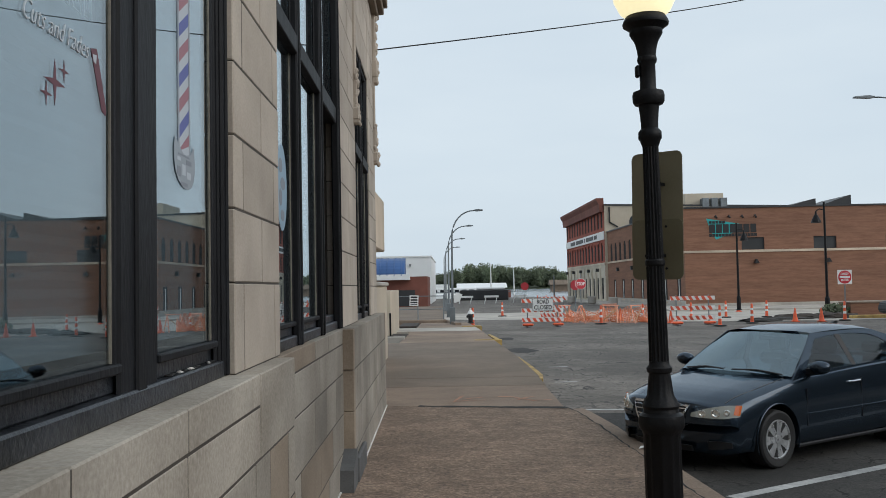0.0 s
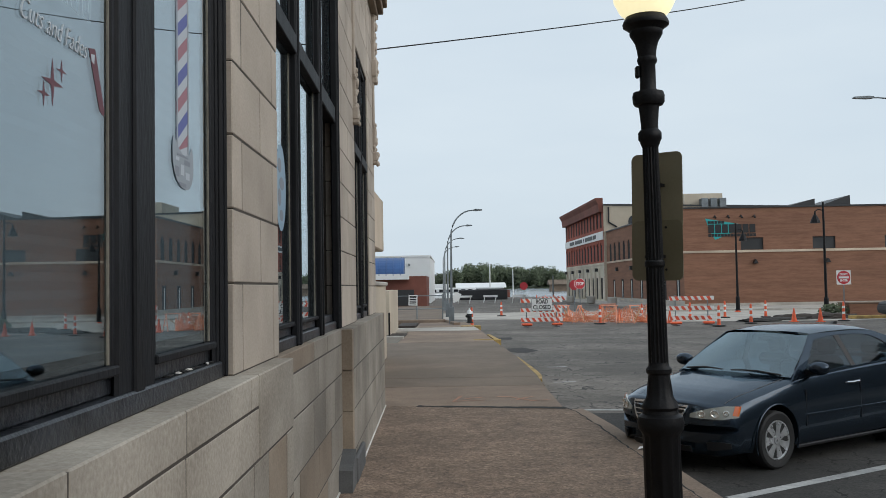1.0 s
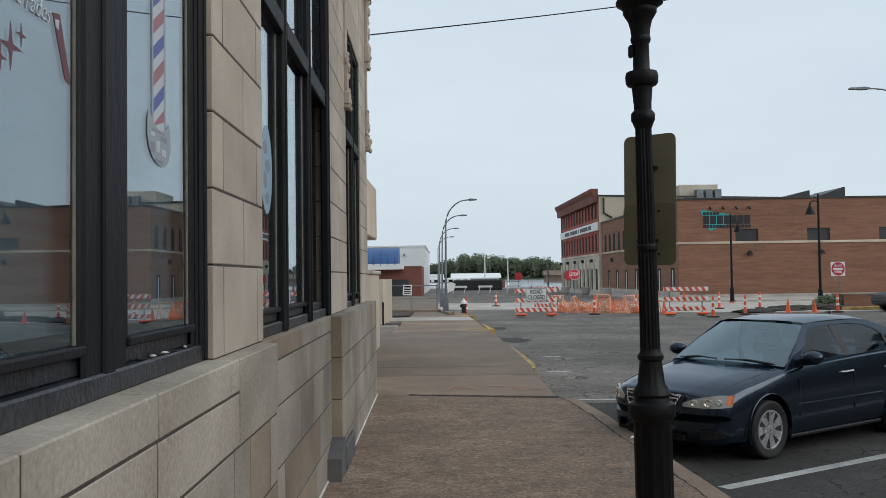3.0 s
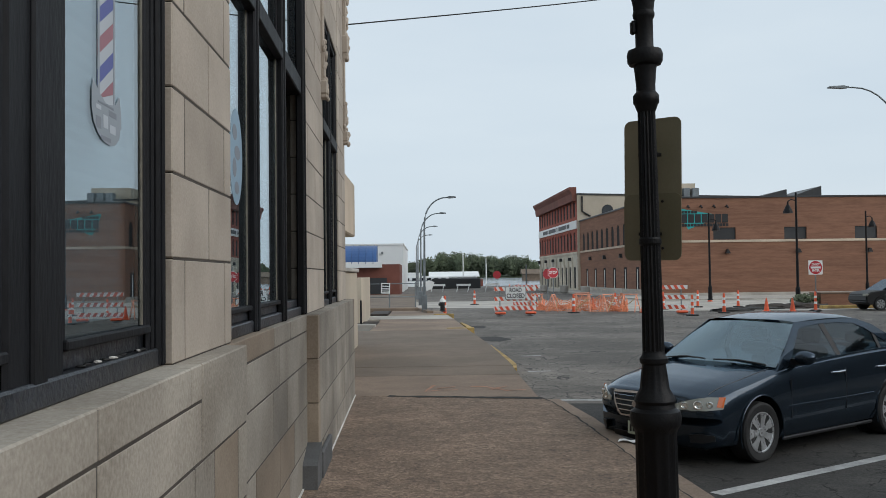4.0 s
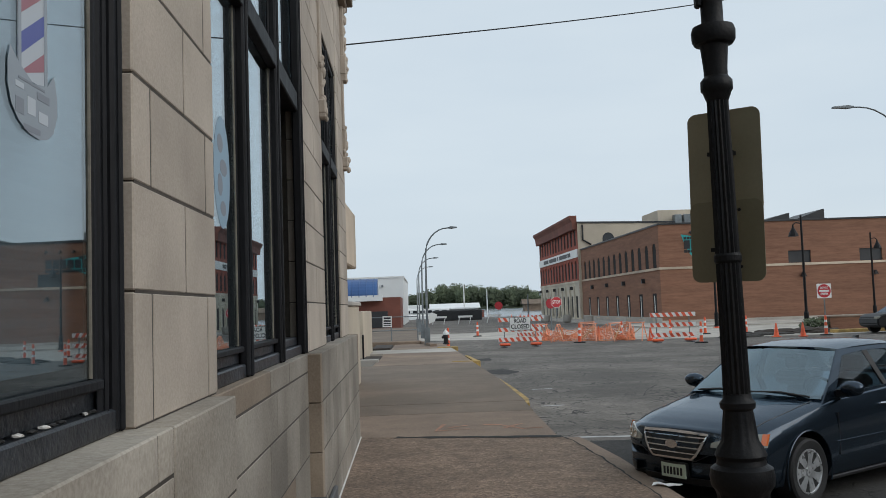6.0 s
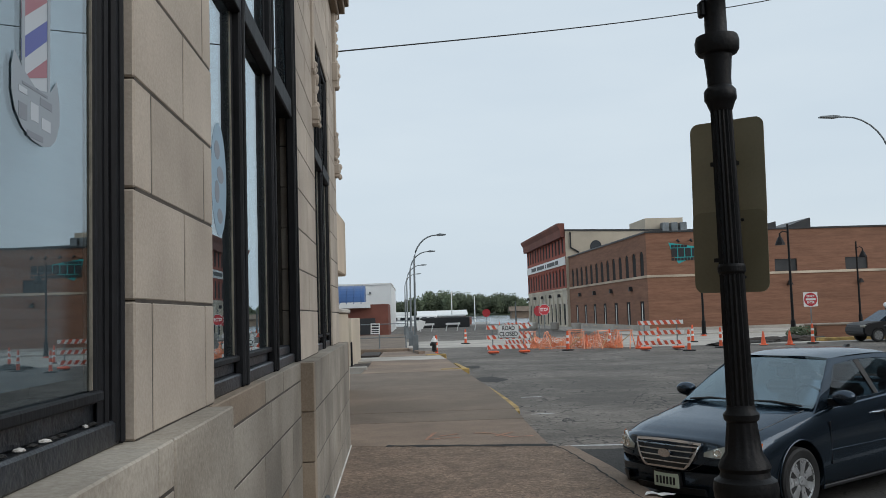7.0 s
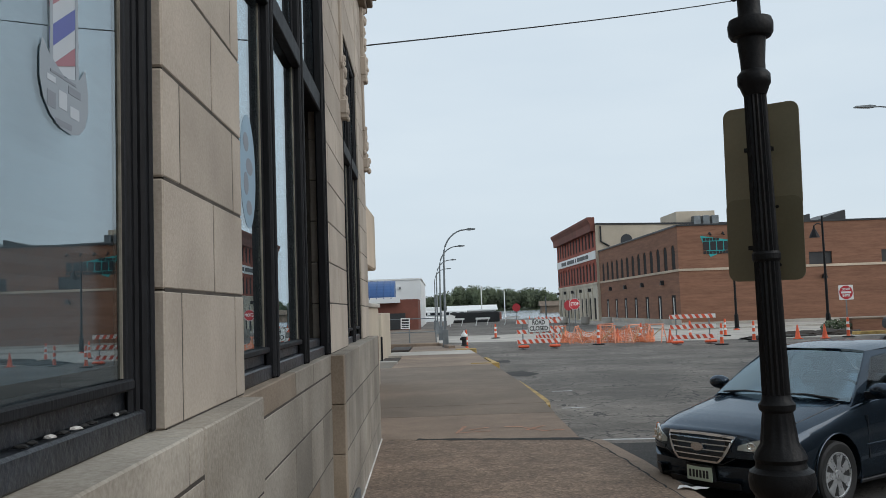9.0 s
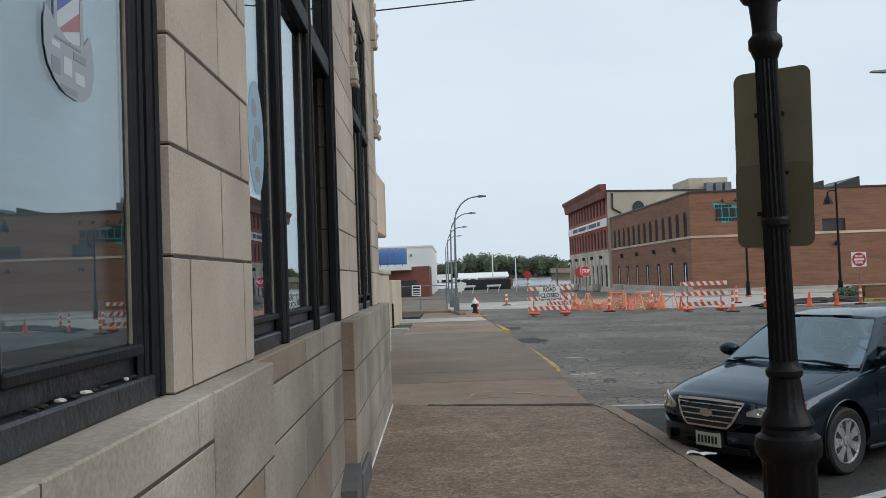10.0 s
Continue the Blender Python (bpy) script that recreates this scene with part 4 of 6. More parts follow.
WIN_F = [(-0.80, 0.972), (-1.02, 1.125), (-1.36, 1.335), (-1.55, 1.352), (-1.72, 1.362), (-1.74, 0.985)]
WIN_R = [(-1.82, 0.987), (-1.80, 1.362), (-2.05, 1.357), (-2.28, 1.333), (-2.48, 1.265), (-2.60, 1.20), (-2.62, 1.01)]
WIN_Q = [(-2.68, 1.012), (-2.66, 1.165), (-2.82, 1.09), (-2.93, 1.025)]
for sgn in (1, -1):
    part("pillar", panel([[(-0.50, 0.90), (-0.80, 0.92), (-0.80, 0.972), (-0.74, 1.05)], [(-0.74, 1.05), (-0.80, 0.972), (-1.02, 1.125), (-0.99, 1.195)],
                          [(-0.99, 1.195), (-1.02, 1.125), (-1.36, 1.335), (-1.36, 1.40)]], sgn), "carpaint", car)
    part("roof_rail", panel([[(-1.36, 1.335), (-1.36, 1.40), (-1.55, 1.412), (-1.55, 1.352)], [(-1.55, 1.352), (-1.55, 1.412), (-2.05, 1.41), (-2.05, 1.357), (-1.8, 1.362), (-1.72, 1.362)],
                             [(-2.05, 1.357), (-2.05, 1.41), (-2.40, 1.385), (-2.28, 1.333)], [(-2.28, 1.333), (-2.40, 1.385), (-2.70, 1.30), (-2.48, 1.265)],
                             [(-2.48, 1.265), (-2.70, 1.30), (-2.95, 1.17), (-2.66, 1.165), (-2.60, 1.20)], [(-2.66, 1.165), (-2.95, 1.17), (-3.25, 1.0), (-2.93, 1.025), (-2.82, 1.09)]], sgn), "carpaint", car)
    part("door_pillar", panel([[(-1.74, 0.92), (-1.82, 0.92), (-1.80, 1.362), (-1.72, 1.362)]], sgn, 0.004), "trimblack", car)
    part("quarter_pillar", panel([[(-2.62, 0.93), (-2.68, 0.93), (-2.66, 1.165), (-2.60, 1.2)]], sgn, 0.004), "trimblack", car)
    part("belt_trim", panel([[(-0.78, 0.925), (-0.78, 0.974), (-1.74, 0.987), (-1.74, 0.93)], [(-1.74, 0.93), (-1.74, 0.987), (-2.62, 1.012), (-2.62, 0.95)], [(-2.62, 0.95), (-2.62, 1.012), (-3.25, 1.02), (-3.25, 0.95)]], sgn, -0.004), "carpaint", car)
    for nm, wv_ in (("front_side_window", WIN_F), ("rear_side_window", WIN_R), ("quarter_window", WIN_Q)):
        part(nm, panel([wv_], sgn, 0.008, 0.004), "sideglass", car, "tinted side glass")


def across(edge, bulge_x, bulge_z, nb=14, b0=-1.0, b1=1.0):
    bm = bmesh.new()
    rows_ = []
    for x, y, z in edge:
        r = []
        for i in range(nb + 1):
            b = b0 + (b1 - b0) * i / nb
            r.append(bm.verts.new((x + bulge_x * (1 - b * b), y * b, z + bulge_z * (1 - b * b))))
        rows_.append(r)
    for a, b in zip(rows_, rows_[1:]):
        for i in range(nb):
            bm.faces.new((a[i], a[i + 1], b[i + 1], b[i]))
    return bm


ws = [(-0.40 - 0.70 * t, 0.815 - 0.195 * t, 0.995 + 0.455 * t + 0.012 * math.sin(math.pi * t)) for t in np.linspace(0, 1, 9)]
part("windscreen", across(ws, 0.14, 0.03), "carglass", car, "sloping windscreen glass", True)
rf = [(-1.37, 0.615, 1.402), (-1.6, 0.625, 1.415), (-1.9, 0.628, 1.42), (-2.2, 0.625, 1.41), (-2.45, 0.61, 1.38)]
bm = bmesh.new()
rows_ = []
for i, (x, y, z) in enumerate(rf):
    k = i / 4
    rows_.append([bm.verts.new((x + (0.14 * (1 - k) - 0.10 * k) * (1 - b * b), y * b, z + (0.032 + 0.03 * math.sin(math.pi * k)) * (1 - b ** 4))) for b in np.linspace(-1, 1, 15)])
for a, b in zip(rows_, rows_[1:]):
    for i in range(14):
        bm.faces.new((a[i], a[i + 1], b[i + 1], b[i]))
part("roof", bm, "carpaint", car, "", True)
rw = [(-2.45 - 0.72 * t, 0.60 + 0.15 * t, 1.38 - 0.35 * t) for t in np.linspace(0, 1, 7)]
part("rear_window", across(rw, -0.10, 0.03), "carglass", car, "rear window glass", True)
part("roof_aerial", plate([(-2.45, 1.42), (-2.62, 1.41), (-2.62, 1.475), (-2.57, 1.475)], "y", -0.02, 0.02), "trimblack", car)
# interior
part("dashboard", bx(-1.05, -0.5, -0.76, 0.76, 0.6, 0.985, bevel=0.05), "trimblack", car)
part("floor_pan", bx(-3.0, -0.6, -0.75, 0.75, 0.25, 0.3), "trimblack", car)
for y in (0.37, -0.37):
    st = part("front_seat", bx(-1.86, -1.68, y - 0.24, y + 0.24, 0.45, 1.15, bevel=0.06), "seat", car, "grey fabric seat")
    part("headrest", bx(-1.87, -1.76, y - 0.13, y + 0.13, 1.17, 1.36, bevel=0.04), "seat", st)
rs = part("rear_seat", bx(-2.85, -2.66, -0.62, 0.62, 0.45, 1.12, bevel=0.05), "seat", car, "grey fabric rear bench")
for y in (0.38, -0.38):
    part("headrest", bx(-2.86, -2.76, y - 0.13, y + 0.13, 1.12, 1.27, bevel=0.035), "seat", rs)
part("steering_wheel", tube([(-1.12 + 0.07 * math.sin(a), 0.37 + 0.19 * math.cos(a), 1.0 + 0.16 * math.sin(a)) for a in np.linspace(0, 2 * math.pi, 24)], 0.016, 6), "trimblack", car)
part("rear_view_mirror", bx(-1.10, -1.06, -0.12, 0.12, 1.36, 1.42, bevel=0.015), "trimblack", car)
for y0, y1 in ((-0.68, -0.06), (0.06, 0.72)):
    part("wiper", tube([(-0.29 - 0.13 * y0 * y0, y0, 1.042 - 0.045 * y0 * y0), (-0.31 - 0.13 * ((y0 + y1) / 2) ** 2, (y0 + y1) / 2, 1.052), (-0.29 - 0.13 * y1 * y1, y1, 1.042 - 0.045 * y1 * y1)], 0.011, 5), "trimblack", car, "black wiper")


# nose
def nose_x(y, z):
    k = (z - ZN) / (0.265 if z > ZN else 0.30)
    x = 0.88 + 0.085 * math.sqrt(max(0.0, 1 - k * k))
    return swept(x, y, 0.868)


def skin(poly_lo, poly_hi, y0, y1, out, n=12, back=0.03):
    """A strip on the nose between two height curves, standing out from the body."""
    bm = bmesh.new()
    f, b = [], []
    for i in range(n + 1):
        k = i / n
        y = y0 + (y1 - y0) * k
        zl = np.interp(k, np.linspace(0, 1, len(poly_lo)), poly_lo)
        zh = np.interp(k, np.linspace(0, 1, len(poly_hi)), poly_hi)
        sl = [nose_x(y, z) + out for z in (zl, zh)]
        f.append((bm.verts.new((sl[0], y, zl)), bm.verts.new((sl[1], y, zh))))
        b.append((bm.verts.new((sl[0] - back, y, zl)), bm.verts.new((sl[1] - back, y, zh))))
    for i in range(n):
        bm.faces.new((f[i][0], f[i + 1][0], f[i + 1][1], f[i][1]))
        bm.faces.new((b[i][0], b[i][1], b[i + 1][1], b[i + 1][0]))
        bm.faces.new((f[i][1], f[i + 1][1], b[i + 1][1], b[i][1]))
        bm.faces.new((f[i][0], b[i][0], b[i + 1][0], f[i + 1][0]))
    for i in (0, n):
        bm.faces.new((f[i][0], f[i][1], b[i][1], b[i][0]))
    return bm


gr = part("grille", skin([0.60, 0.51, 0.495, 0.495, 0.495, 0.51, 0.60], [0.735, 0.742, 0.745, 0.745, 0.745, 0.742, 0.735], -0.37, 0.37, 0.010, 24), "trimblack", car, "black grille with chrome bars")
part("grille_surround", skin([0.725, 0.735, 0.738, 0.735, 0.725], [0.748, 0.758, 0.76, 0.758, 0.748], -0.40, 0.40, 0.022, 20), "chrome", gr, "chrome surround")
part("grille_surround", skin([0.482], [0.500], -0.24, 0.24, 0.022), "chrome", gr)
for sgn in (1, -1):
    part("grille_surround", skin([0.482, 0.52, 0.60, 0.722], [0.502, 0.56, 0.66, 0.75], sgn * 0.24, sgn * 0.405, 0.022), "chrome", gr)
for z, hw in ((0.545, 0.30), (0.60, 0.335), (0.655, 0.36), (0.705, 0.38)):
    part("grille_bar", skin([z - 0.006], [z + 0.006], -hw, hw, 0.018), "chrome", gr)
part("badge", plate([(0.075 * math.cos(a), 0.625 + 0.042 * math.sin(a)) for a in np.linspace(0, 2 * math.pi, 24, endpoint=False)], "x", 0.955, 0.985), "chrome", gr, "plain oval chrome badge")
part("bumper_intake", skin([0.235], [0.30], -0.42, 0.42, 0.003), "trimblack", car)
part("bumper_gap", skin([0.60, 0.60, 0.47, 0.47, 0.47, 0.60, 0.60], [0.606, 0.606, 0.476, 0.476, 0.476, 0.606, 0.606], -0.80, 0.80, 0.002, 30), "trimblack", car)
for sgn in (1, -1):
    hl = part("headlight", skin([0.625, 0.618, 0.614, 0.612, 0.63], [0.665, 0.705, 0.735, 0.755, 0.752], sgn * 0.44, sgn * 0.858, 0.012, 22), "lens", car, "hazed headlight lens")
    for y, r in ((0.56, 0.85), (0.68, 1.0), (0.77, 0.7)):
        z = 0.662 + 0.06 * (y - 0.53)
        part("reflector", revolve([(0.046 * r, 0.0), (0.050 * r, 0.012), (0.036 * r, 0.014), (0.027 * r, 0.006), (0.001, 0.004)], 18), "reflector", hl,
             m=Matrix.Translation((nose_x(y, z) + 0.006, sgn * y, z)) @ Vector((1, sgn * 0.3 + sgn * 2.0 * (y - 0.5), 0.12)).to_track_quat("Z", "Y").to_matrix().to_4x4())
    part("indicator", skin([0.655, 0.648], [0.755, 0.752], sgn * 0.825, sgn * 0.859, 0.017, 6), "amber", hl, "amber indicator lens")
    # shut line of the bonnet along the wing
    part("bonnet_gap", tube([(swept(x, 0.80 * station(x)[0], station(x)[0]), sgn * 0.80 * station(x)[0], station(x)[2] + 0.305 * (station(x)[3] - station(x)[2])) for x in np.linspace(0.80, -0.36, 14)], 0.0045, 5), "trimblack", car)
    part("fog_recess", skin([0.27, 0.27, 0.29], [0.36, 0.37, 0.35], sgn * 0.60, sgn * 0.80, 0.002, 8), "trimblack", car)
    part("bumper_corner", skin([0.565, 0.565], [0.595, 0.595], sgn * 0.46, sgn * 0.80, 0.008, 8), "carpaint", car)
    # flanks
    part("side_moulding", bx(-2.28, -0.48, sgn * 0.905 - 0.008, sgn * 0.905 + 0.014, 0.55, 0.58, bevel=0.006), "carpaint", car)
    for x in (-1.42, -2.42):
        dh = part("door_handle", tube([(x, sgn * 0.89, 0.875), (x - 0.03, sgn * 0.94, 0.88), (x - 0.17, sgn * 0.94, 0.885), (x - 0.2, sgn * 0.89, 0.885)], 0.014, 6), "chrome", car, "chrome door handle")
    for x, z1 in ((-0.54, 0.92), (-1.66, 0.97), (-2.6, 1.0)):
        part("door_gap", bx(x - 0.003, x + 0.003, sgn * 0.905 - 0.004, sgn * 0.905 + 0.0115, 0.43, z1 - 0.06), "trimblack", car)
    part("sill_trim", bx(-2.3, -0.42, sgn * 0.855 - 0.02, sgn * 0.855 + 0.02, 0.185, 0.225, bevel=0.01), "trimblack", car)
    # door mirror
    mb = bmesh.new()
    bmesh.ops.create_uvsphere(mb, u_segments=20, v_segments=12, radius=1)
    for v in mb.verts:
        v.co = Vector((v.co.x * 0.075 + (-0.03 if v.co.x < 0 else 0.02) * abs(v.co.x), v.co.y * 0.125, v.co.z * (0.075 if v.co.z > 0 else 0.085)))
    mi = part("door_mirror", mb, "carpaint", car, "dark door mirror", True, pose(-0.68, sgn * 1.0, 1.10))
    part("mirror_arm", plate([(-0.05, -0.02), (0.05, -0.02), (0.03, -0.09), (-0.07, -0.09)], "y", -sgn * 0.16, -sgn * 0.02), "trimblack", mi)
    part("tail_light", bx(-3.86, -3.6, sgn * 0.72 - 0.1, sgn * 0.72 + 0.08, 0.84, 0.99, bevel=0.02), "amber", car)
np_ = part("number_plate", bx(0.955, 0.968, -0.155, 0.155, 0.285, 0.435, bevel=0.004), "plate", car, "pale number plate with dark bars")
part("plate_frame", skin([0.275], [0.445], -0.17, 0.17, 0.008), "trimblack", car)
for i in range(6):
    part("plate_bar", bx(0.968, 0.9695, -0.125 + 0.042 * i, -0.098 + 0.042 * i, 0.315, 0.39), "black", np_)

# the cabin leans forward over the long sloping bonnet and stands on a rising waist
for ob in list(car.children_recursive):
    if ob.data and ob.parent is car and ob.name.split(".")[0] in ("pillar", "roof_rail", "door_pillar", "quarter_pillar", "belt_trim", "front_side_window", "rear_side_window", "quarter_window", "roof", "rear_window", "roof_aerial"):
        for v in ob.data.vertices:
            x, z = v.co.x, v.co.z
            fade = max(0.0, min(1.0, (x + 2.3) / 0.9))
            up = max(0.0, min(1.0, (z - 0.93) / 0.47))
            v.co.x = x + fade * (0.13 + 0.14 * up)
            v.co.z = z + 0.055 + 0.025 * max(0.0, min(1.0, (-x - 0.7) / 1.6))


scrap = bmesh.new()
sv = [[scrap.verts.new((0.28 * i / 5 + 0.01 * j, 0.10 * j + 0.03 * math.sin(i * 1.3), 0.012 + 0.018 * abs(math.sin(i * 1.1 + j)))) for i in range(6)] for j in range(2)]
for i in range(5):
    scrap.faces.new((sv[0][i], sv[0][i + 1], sv[1][i + 1], sv[1][i]))
scrap_ex = bmesh.ops.extrude_face_region(scrap, geom=list(scrap.faces))
for v in scrap_ex["geom"]:
    if isinstance(v, bmesh.types.BMVert):
        v.co.z -= 0.004
solid("paper_scrap", scrap, "whitep", "crumpled white paper strip lying on the kerb", "litter", m=pose(2.24, 10.35, -0.012, 0, 0, -20))


# ---- lamp post at the kerb with its parking sign ----
LP = pose(1.283, 4.98, 0, 0, -0.6, 0)
lamp = thing("lamp_post", "black cast iron fluted lamp post with a cream globe", "lamp post", LP)
part("base", revolve([(0.17, 0), (0.175, 0.06), (0.15, 0.1), (0.135, 0.2), (0.105, 0.28, 1), (0.098, 0.6, 1), (0.098, 1.06, 1), (0.104, 1.08), (0.118, 1.1), (0.122, 1.135), (0.116, 1.165), (0.095, 1.18), (0.09, 1.20)], 48, 12, 0.009), "iron", lamp, "", True)
part("flare", revolve([(0.092, 1.2), (0.098, 1.215), (0.088, 1.24), (0.07, 1.27, 1), (0.062, 1.34, 1), (0.056, 1.385), (0.066, 1.395), (0.068, 1.415), (0.055, 1.43), (0.052, 1.45)], 48, 12, 0.006), "iron", lamp, "", True)
part("shaft", revolve([(0.052, 1.45, 1), (0.047, 2.0, 1), (0.042, 2.62, 1)], 64, 16, 0.006), "iron", lamp, "fluted shaft", True)
part("shaft_band", revolve([(0.048, 1.955), (0.053, 1.965), (0.053, 1.985), (0.048, 1.995)], 32), "iron", lamp)
part("collar", revolve([(0.042, 2.60), (0.05, 2.62), (0.055, 2.635), (0.062, 2.645), (0.062, 2.68), (0.055, 2.69), (0.046, 2.70), (0.046, 2.73), (0.052, 2.80), (0.055, 2.825), (0.075, 2.83), (0.084, 2.845), (0.086, 2.88), (0.08, 2.9), (0.05, 2.905), (0.043, 2.92), (0.043, 3.05), (0.05, 3.06), (0.053, 3.075), (0.05, 3.09)], 40), "iron", lamp, "", True)
part("capital", revolve([(0.048, 3.09), (0.052, 3.13), (0.062, 3.17), (0.082, 3.205), (0.088, 3.215), (0.088, 3.235), (0.104, 3.25), (0.122, 3.262), (0.124, 3.275), (0.118, 3.29), (0.112, 3.30), (0.105, 3.315)], 40), "iron", lamp, "", True)
part("side_box", bx(-0.066, -0.04, -0.02, 0.02, 2.98, 3.045, bevel=0.008), "iron", lamp)
part("globe", revolve([(0.10, 3.305), (0.135, 3.34), (0.165, 3.40), (0.182, 3.48), (0.185, 3.56), (0.17, 3.66), (0.13, 3.75), (0.06, 3.80), (0.01, 3.81)], 40), "globe", lamp, "lit cream acorn globe", True)
part("lamp_cap", revolve([(0.06, 3.80), (0.05, 3.83), (0.02, 3.87), (0.004, 3.93)], 16), "iron", lamp)


def rounded(w, h, r, n=5):
    o = []
    for cx, cy, a0 in ((w / 2 - r, h / 2 - r, 0), (-w / 2 + r, h / 2 - r, 90), (-w / 2 + r, -h / 2 + r, 180), (w / 2 - r, -h / 2 + r, 270)):
        o += [(cx + r * math.cos(radians(a0 + 90 * i / n)), cy + r * math.sin(radians(a0 + 90 * i / n))) for i in range(n + 1)]
    return o


sg = thing("parking_sign", "two tarnished metal sign backs strapped to the lamp post", "sign", pose(1.306, 5.095, 2.235, 0, 0.8, -39.5))
up = part("sign_plate", plate(rounded(0.303, 0.43, 0.035), "y", 0.0, 0.003), "signback", sg, m=pose(0, 0.004, 0.137))
lo = part("sign_plate", plate(rounded(0.303, 0.33, 0.035), "y", 0.0, 0.003), "signback2", sg, m=pose(0, -0.001, -0.185))
for z in (-0.06, -0.29):
    part("bolt", revolve([(0.007, 0), (0.007, 0.004), (0.004, 0.006)], 8), "iron", sg, m=pose(0.055, -0.001, z, 90, 0, 0))
for z in (0.17, -0.22):
    part("strap", bx(-0.05, 0.05, -0.05, 0.0, z - 0.008, z + 0.008), "iron", sg)


# ---- decals on the shop window (flat films on the glass) ----
def film(outline, v0=-0.1195, dv=0.0008):
    # laid out on a plane a little further in, so drawn together towards the eye line
    near = [(0.22 + (u - 0.22) * 0.954, 1.87 + (z - 1.87) * 0.954) for u, z in outline]
    return plate(near, "x", v0 + 0.05, v0 + 0.05 + dv)


def star(u, z, r, k=0.2):
    o = []
    for i in range(8):
        a = math.pi / 4 * i
        rr = r if i % 2 == 0 else r * k
        o.append((u + 1.05 * rr * math.cos(a), z + rr * math.sin(a)))
    return o


dec = thing("window_decal", "red sparkle, razor and white script decals on glass", "decal", W)
for u, z, r in ((2.63, 2.45, 0.066), (2.69, 2.495, 0.033), (2.575, 2.408, 0.036)):
    part("sparkle", film(star(u, z, r)), "plum", dec, "dark red sparkle")
rz = part("razor", film([(2.885, 2.615), (2.935, 2.625), (3.012, 2.445), (3.006, 2.428), (2.972, 2.44)]), "plum", dec, "dark red razor shape")
part("razor_edge", film([(2.90, 2.60), (2.93, 2.605), (2.925, 2.575), (2.905, 2.58)], -0.1186), "decalwhite", rz)
words("lettering", "Cuts and Fades", 0.080, "decalwhite", dec, pose(-0.0685, 2.533, 2.566, 90, 0, 90), 0.41, "white script lettering", -0.0012, 0.4)
for k in range(4):
    u = 2.585 + 0.084 * k
    part("letter_outline", tube([(-0.1165, u, 2.84), (-0.1165, u, 2.70), (-0.1165, u + 0.055, 2.695), (-0.1165, u + 0.06, 2.84)], 0.0022, 5), "decalwhite", dec)
    part("letter_outline", tube([(-0.1165, u + 0.018, 2.84), (-0.1165, u + 0.018, 2.72), (-0.1165, u + 0.042, 2.72), (-0.1165, u + 0.042, 2.84)], 0.0016, 5), "decalwhite", dec)

bp = thing("barber_pole_decal", "striped barber pole decal in red, white and blue", "decal", W)
U0, U1, ZB, ZT = 3.80, 3.98, 2.44, 3.45
part("pole", film([(U0, ZB), (U1, ZB), (U1, ZT), (U0, ZT)]), "decalwhite", bp, "white pole")
k = 0
z = ZB - 0.06
while z < ZT:
    lo_, hi_ = z, z + 0.055
    sl = 0.11
    pts = [(U0, max(lo_, ZB)), (U1, min(max(lo_ + sl, ZB), ZT)), (U1, min(hi_ + sl, ZT)), (U0, min(max(hi_, ZB), ZT))]
    part("stripe", film(pts, -0.1186), "decalblue" if k % 2 else "decalred", bp)
    z += 0.105
    k += 1
for a, b in ((U0, U0 + 0.018), (U1 - 0.02, U1)):
    part("shading", film([(a, ZB), (b, ZB), (b, ZT), (a, ZT)], -0.1178), "decalsilver", bp)
cap_o = [(U0 - 0.045, ZB + 0.06), (U0 - 0.06, ZB + 0.02), (U0 - 0.06, ZB - 0.04), (U0 - 0.04, ZB - 0.085), (U0 + 0.0, ZB - 0.118), (U0 + 0.06, ZB - 0.14), (U1 - 0.05, ZB - 0.145), (U1, ZB - 0.135), (U1 + 0.04, ZB - 0.11), (U1 + 0.065, ZB - 0.06), (U1 + 0.065, ZB - 0.01), (U1 + 0.045, ZB + 0.05), (U1, ZB + 0.01), ((U0 + U1) / 2, ZB - 0.005), (U0, ZB + 0.03)]
cp = part("chrome_cap", film(cap_o, -0.1176), "decalsilver", bp, "silver printed cap")
for a, b, c, d, mt in ((-0.02, 0.03, -0.02, -0.035, "decalwhite"), (0.05, 0.10, -0.045, -0.09, "decalwhite"), (0.11, 0.19, -0.02, -0.04, "decalgrey"), (-0.02, 0.03, -0.06, -0.10, "decalgrey"),
                       (0.12, 0.18, -0.07, -0.10, "decalwhite"), (0.03, 0.13, -0.12, -0.135, "decalgrey"), (0.0, 0.16, -0.005, -0.012, "decalgrey")):
    part("highlight", film([(U0 + a, ZB + d), (U0 + b, ZB + d), (U0 + b, ZB + c), (U0 + a, ZB + c)], -0.1168), mt, cp)
d2 = thing("window_decal", "pale blue oval decal on the window glass", "decal", W)
part("oval", film([(6.27 + 0.2 * math.cos(a), 2.572 + 0.3 * math.sin(a)) for a in np.linspace(0, 2 * math.pi, 28, endpoint=False)], -0.1195), "decalpale", d2)
for cu_, cz, r0, r1 in ((6.22, 2.72, 0.07, 0.05), (6.30, 2.60, 0.09, 0.045), (6.21, 2.50, 0.06, 0.06), (6.28, 2.38, 0.07, 0.04)):
    part("print", film([(cu_ + r0 * math.cos(a), cz + r1 * math.sin(a)) for a in np.linspace(0, 2 * math.pi, 14, endpoint=False)], -0.1183), "decalgrey", d2)


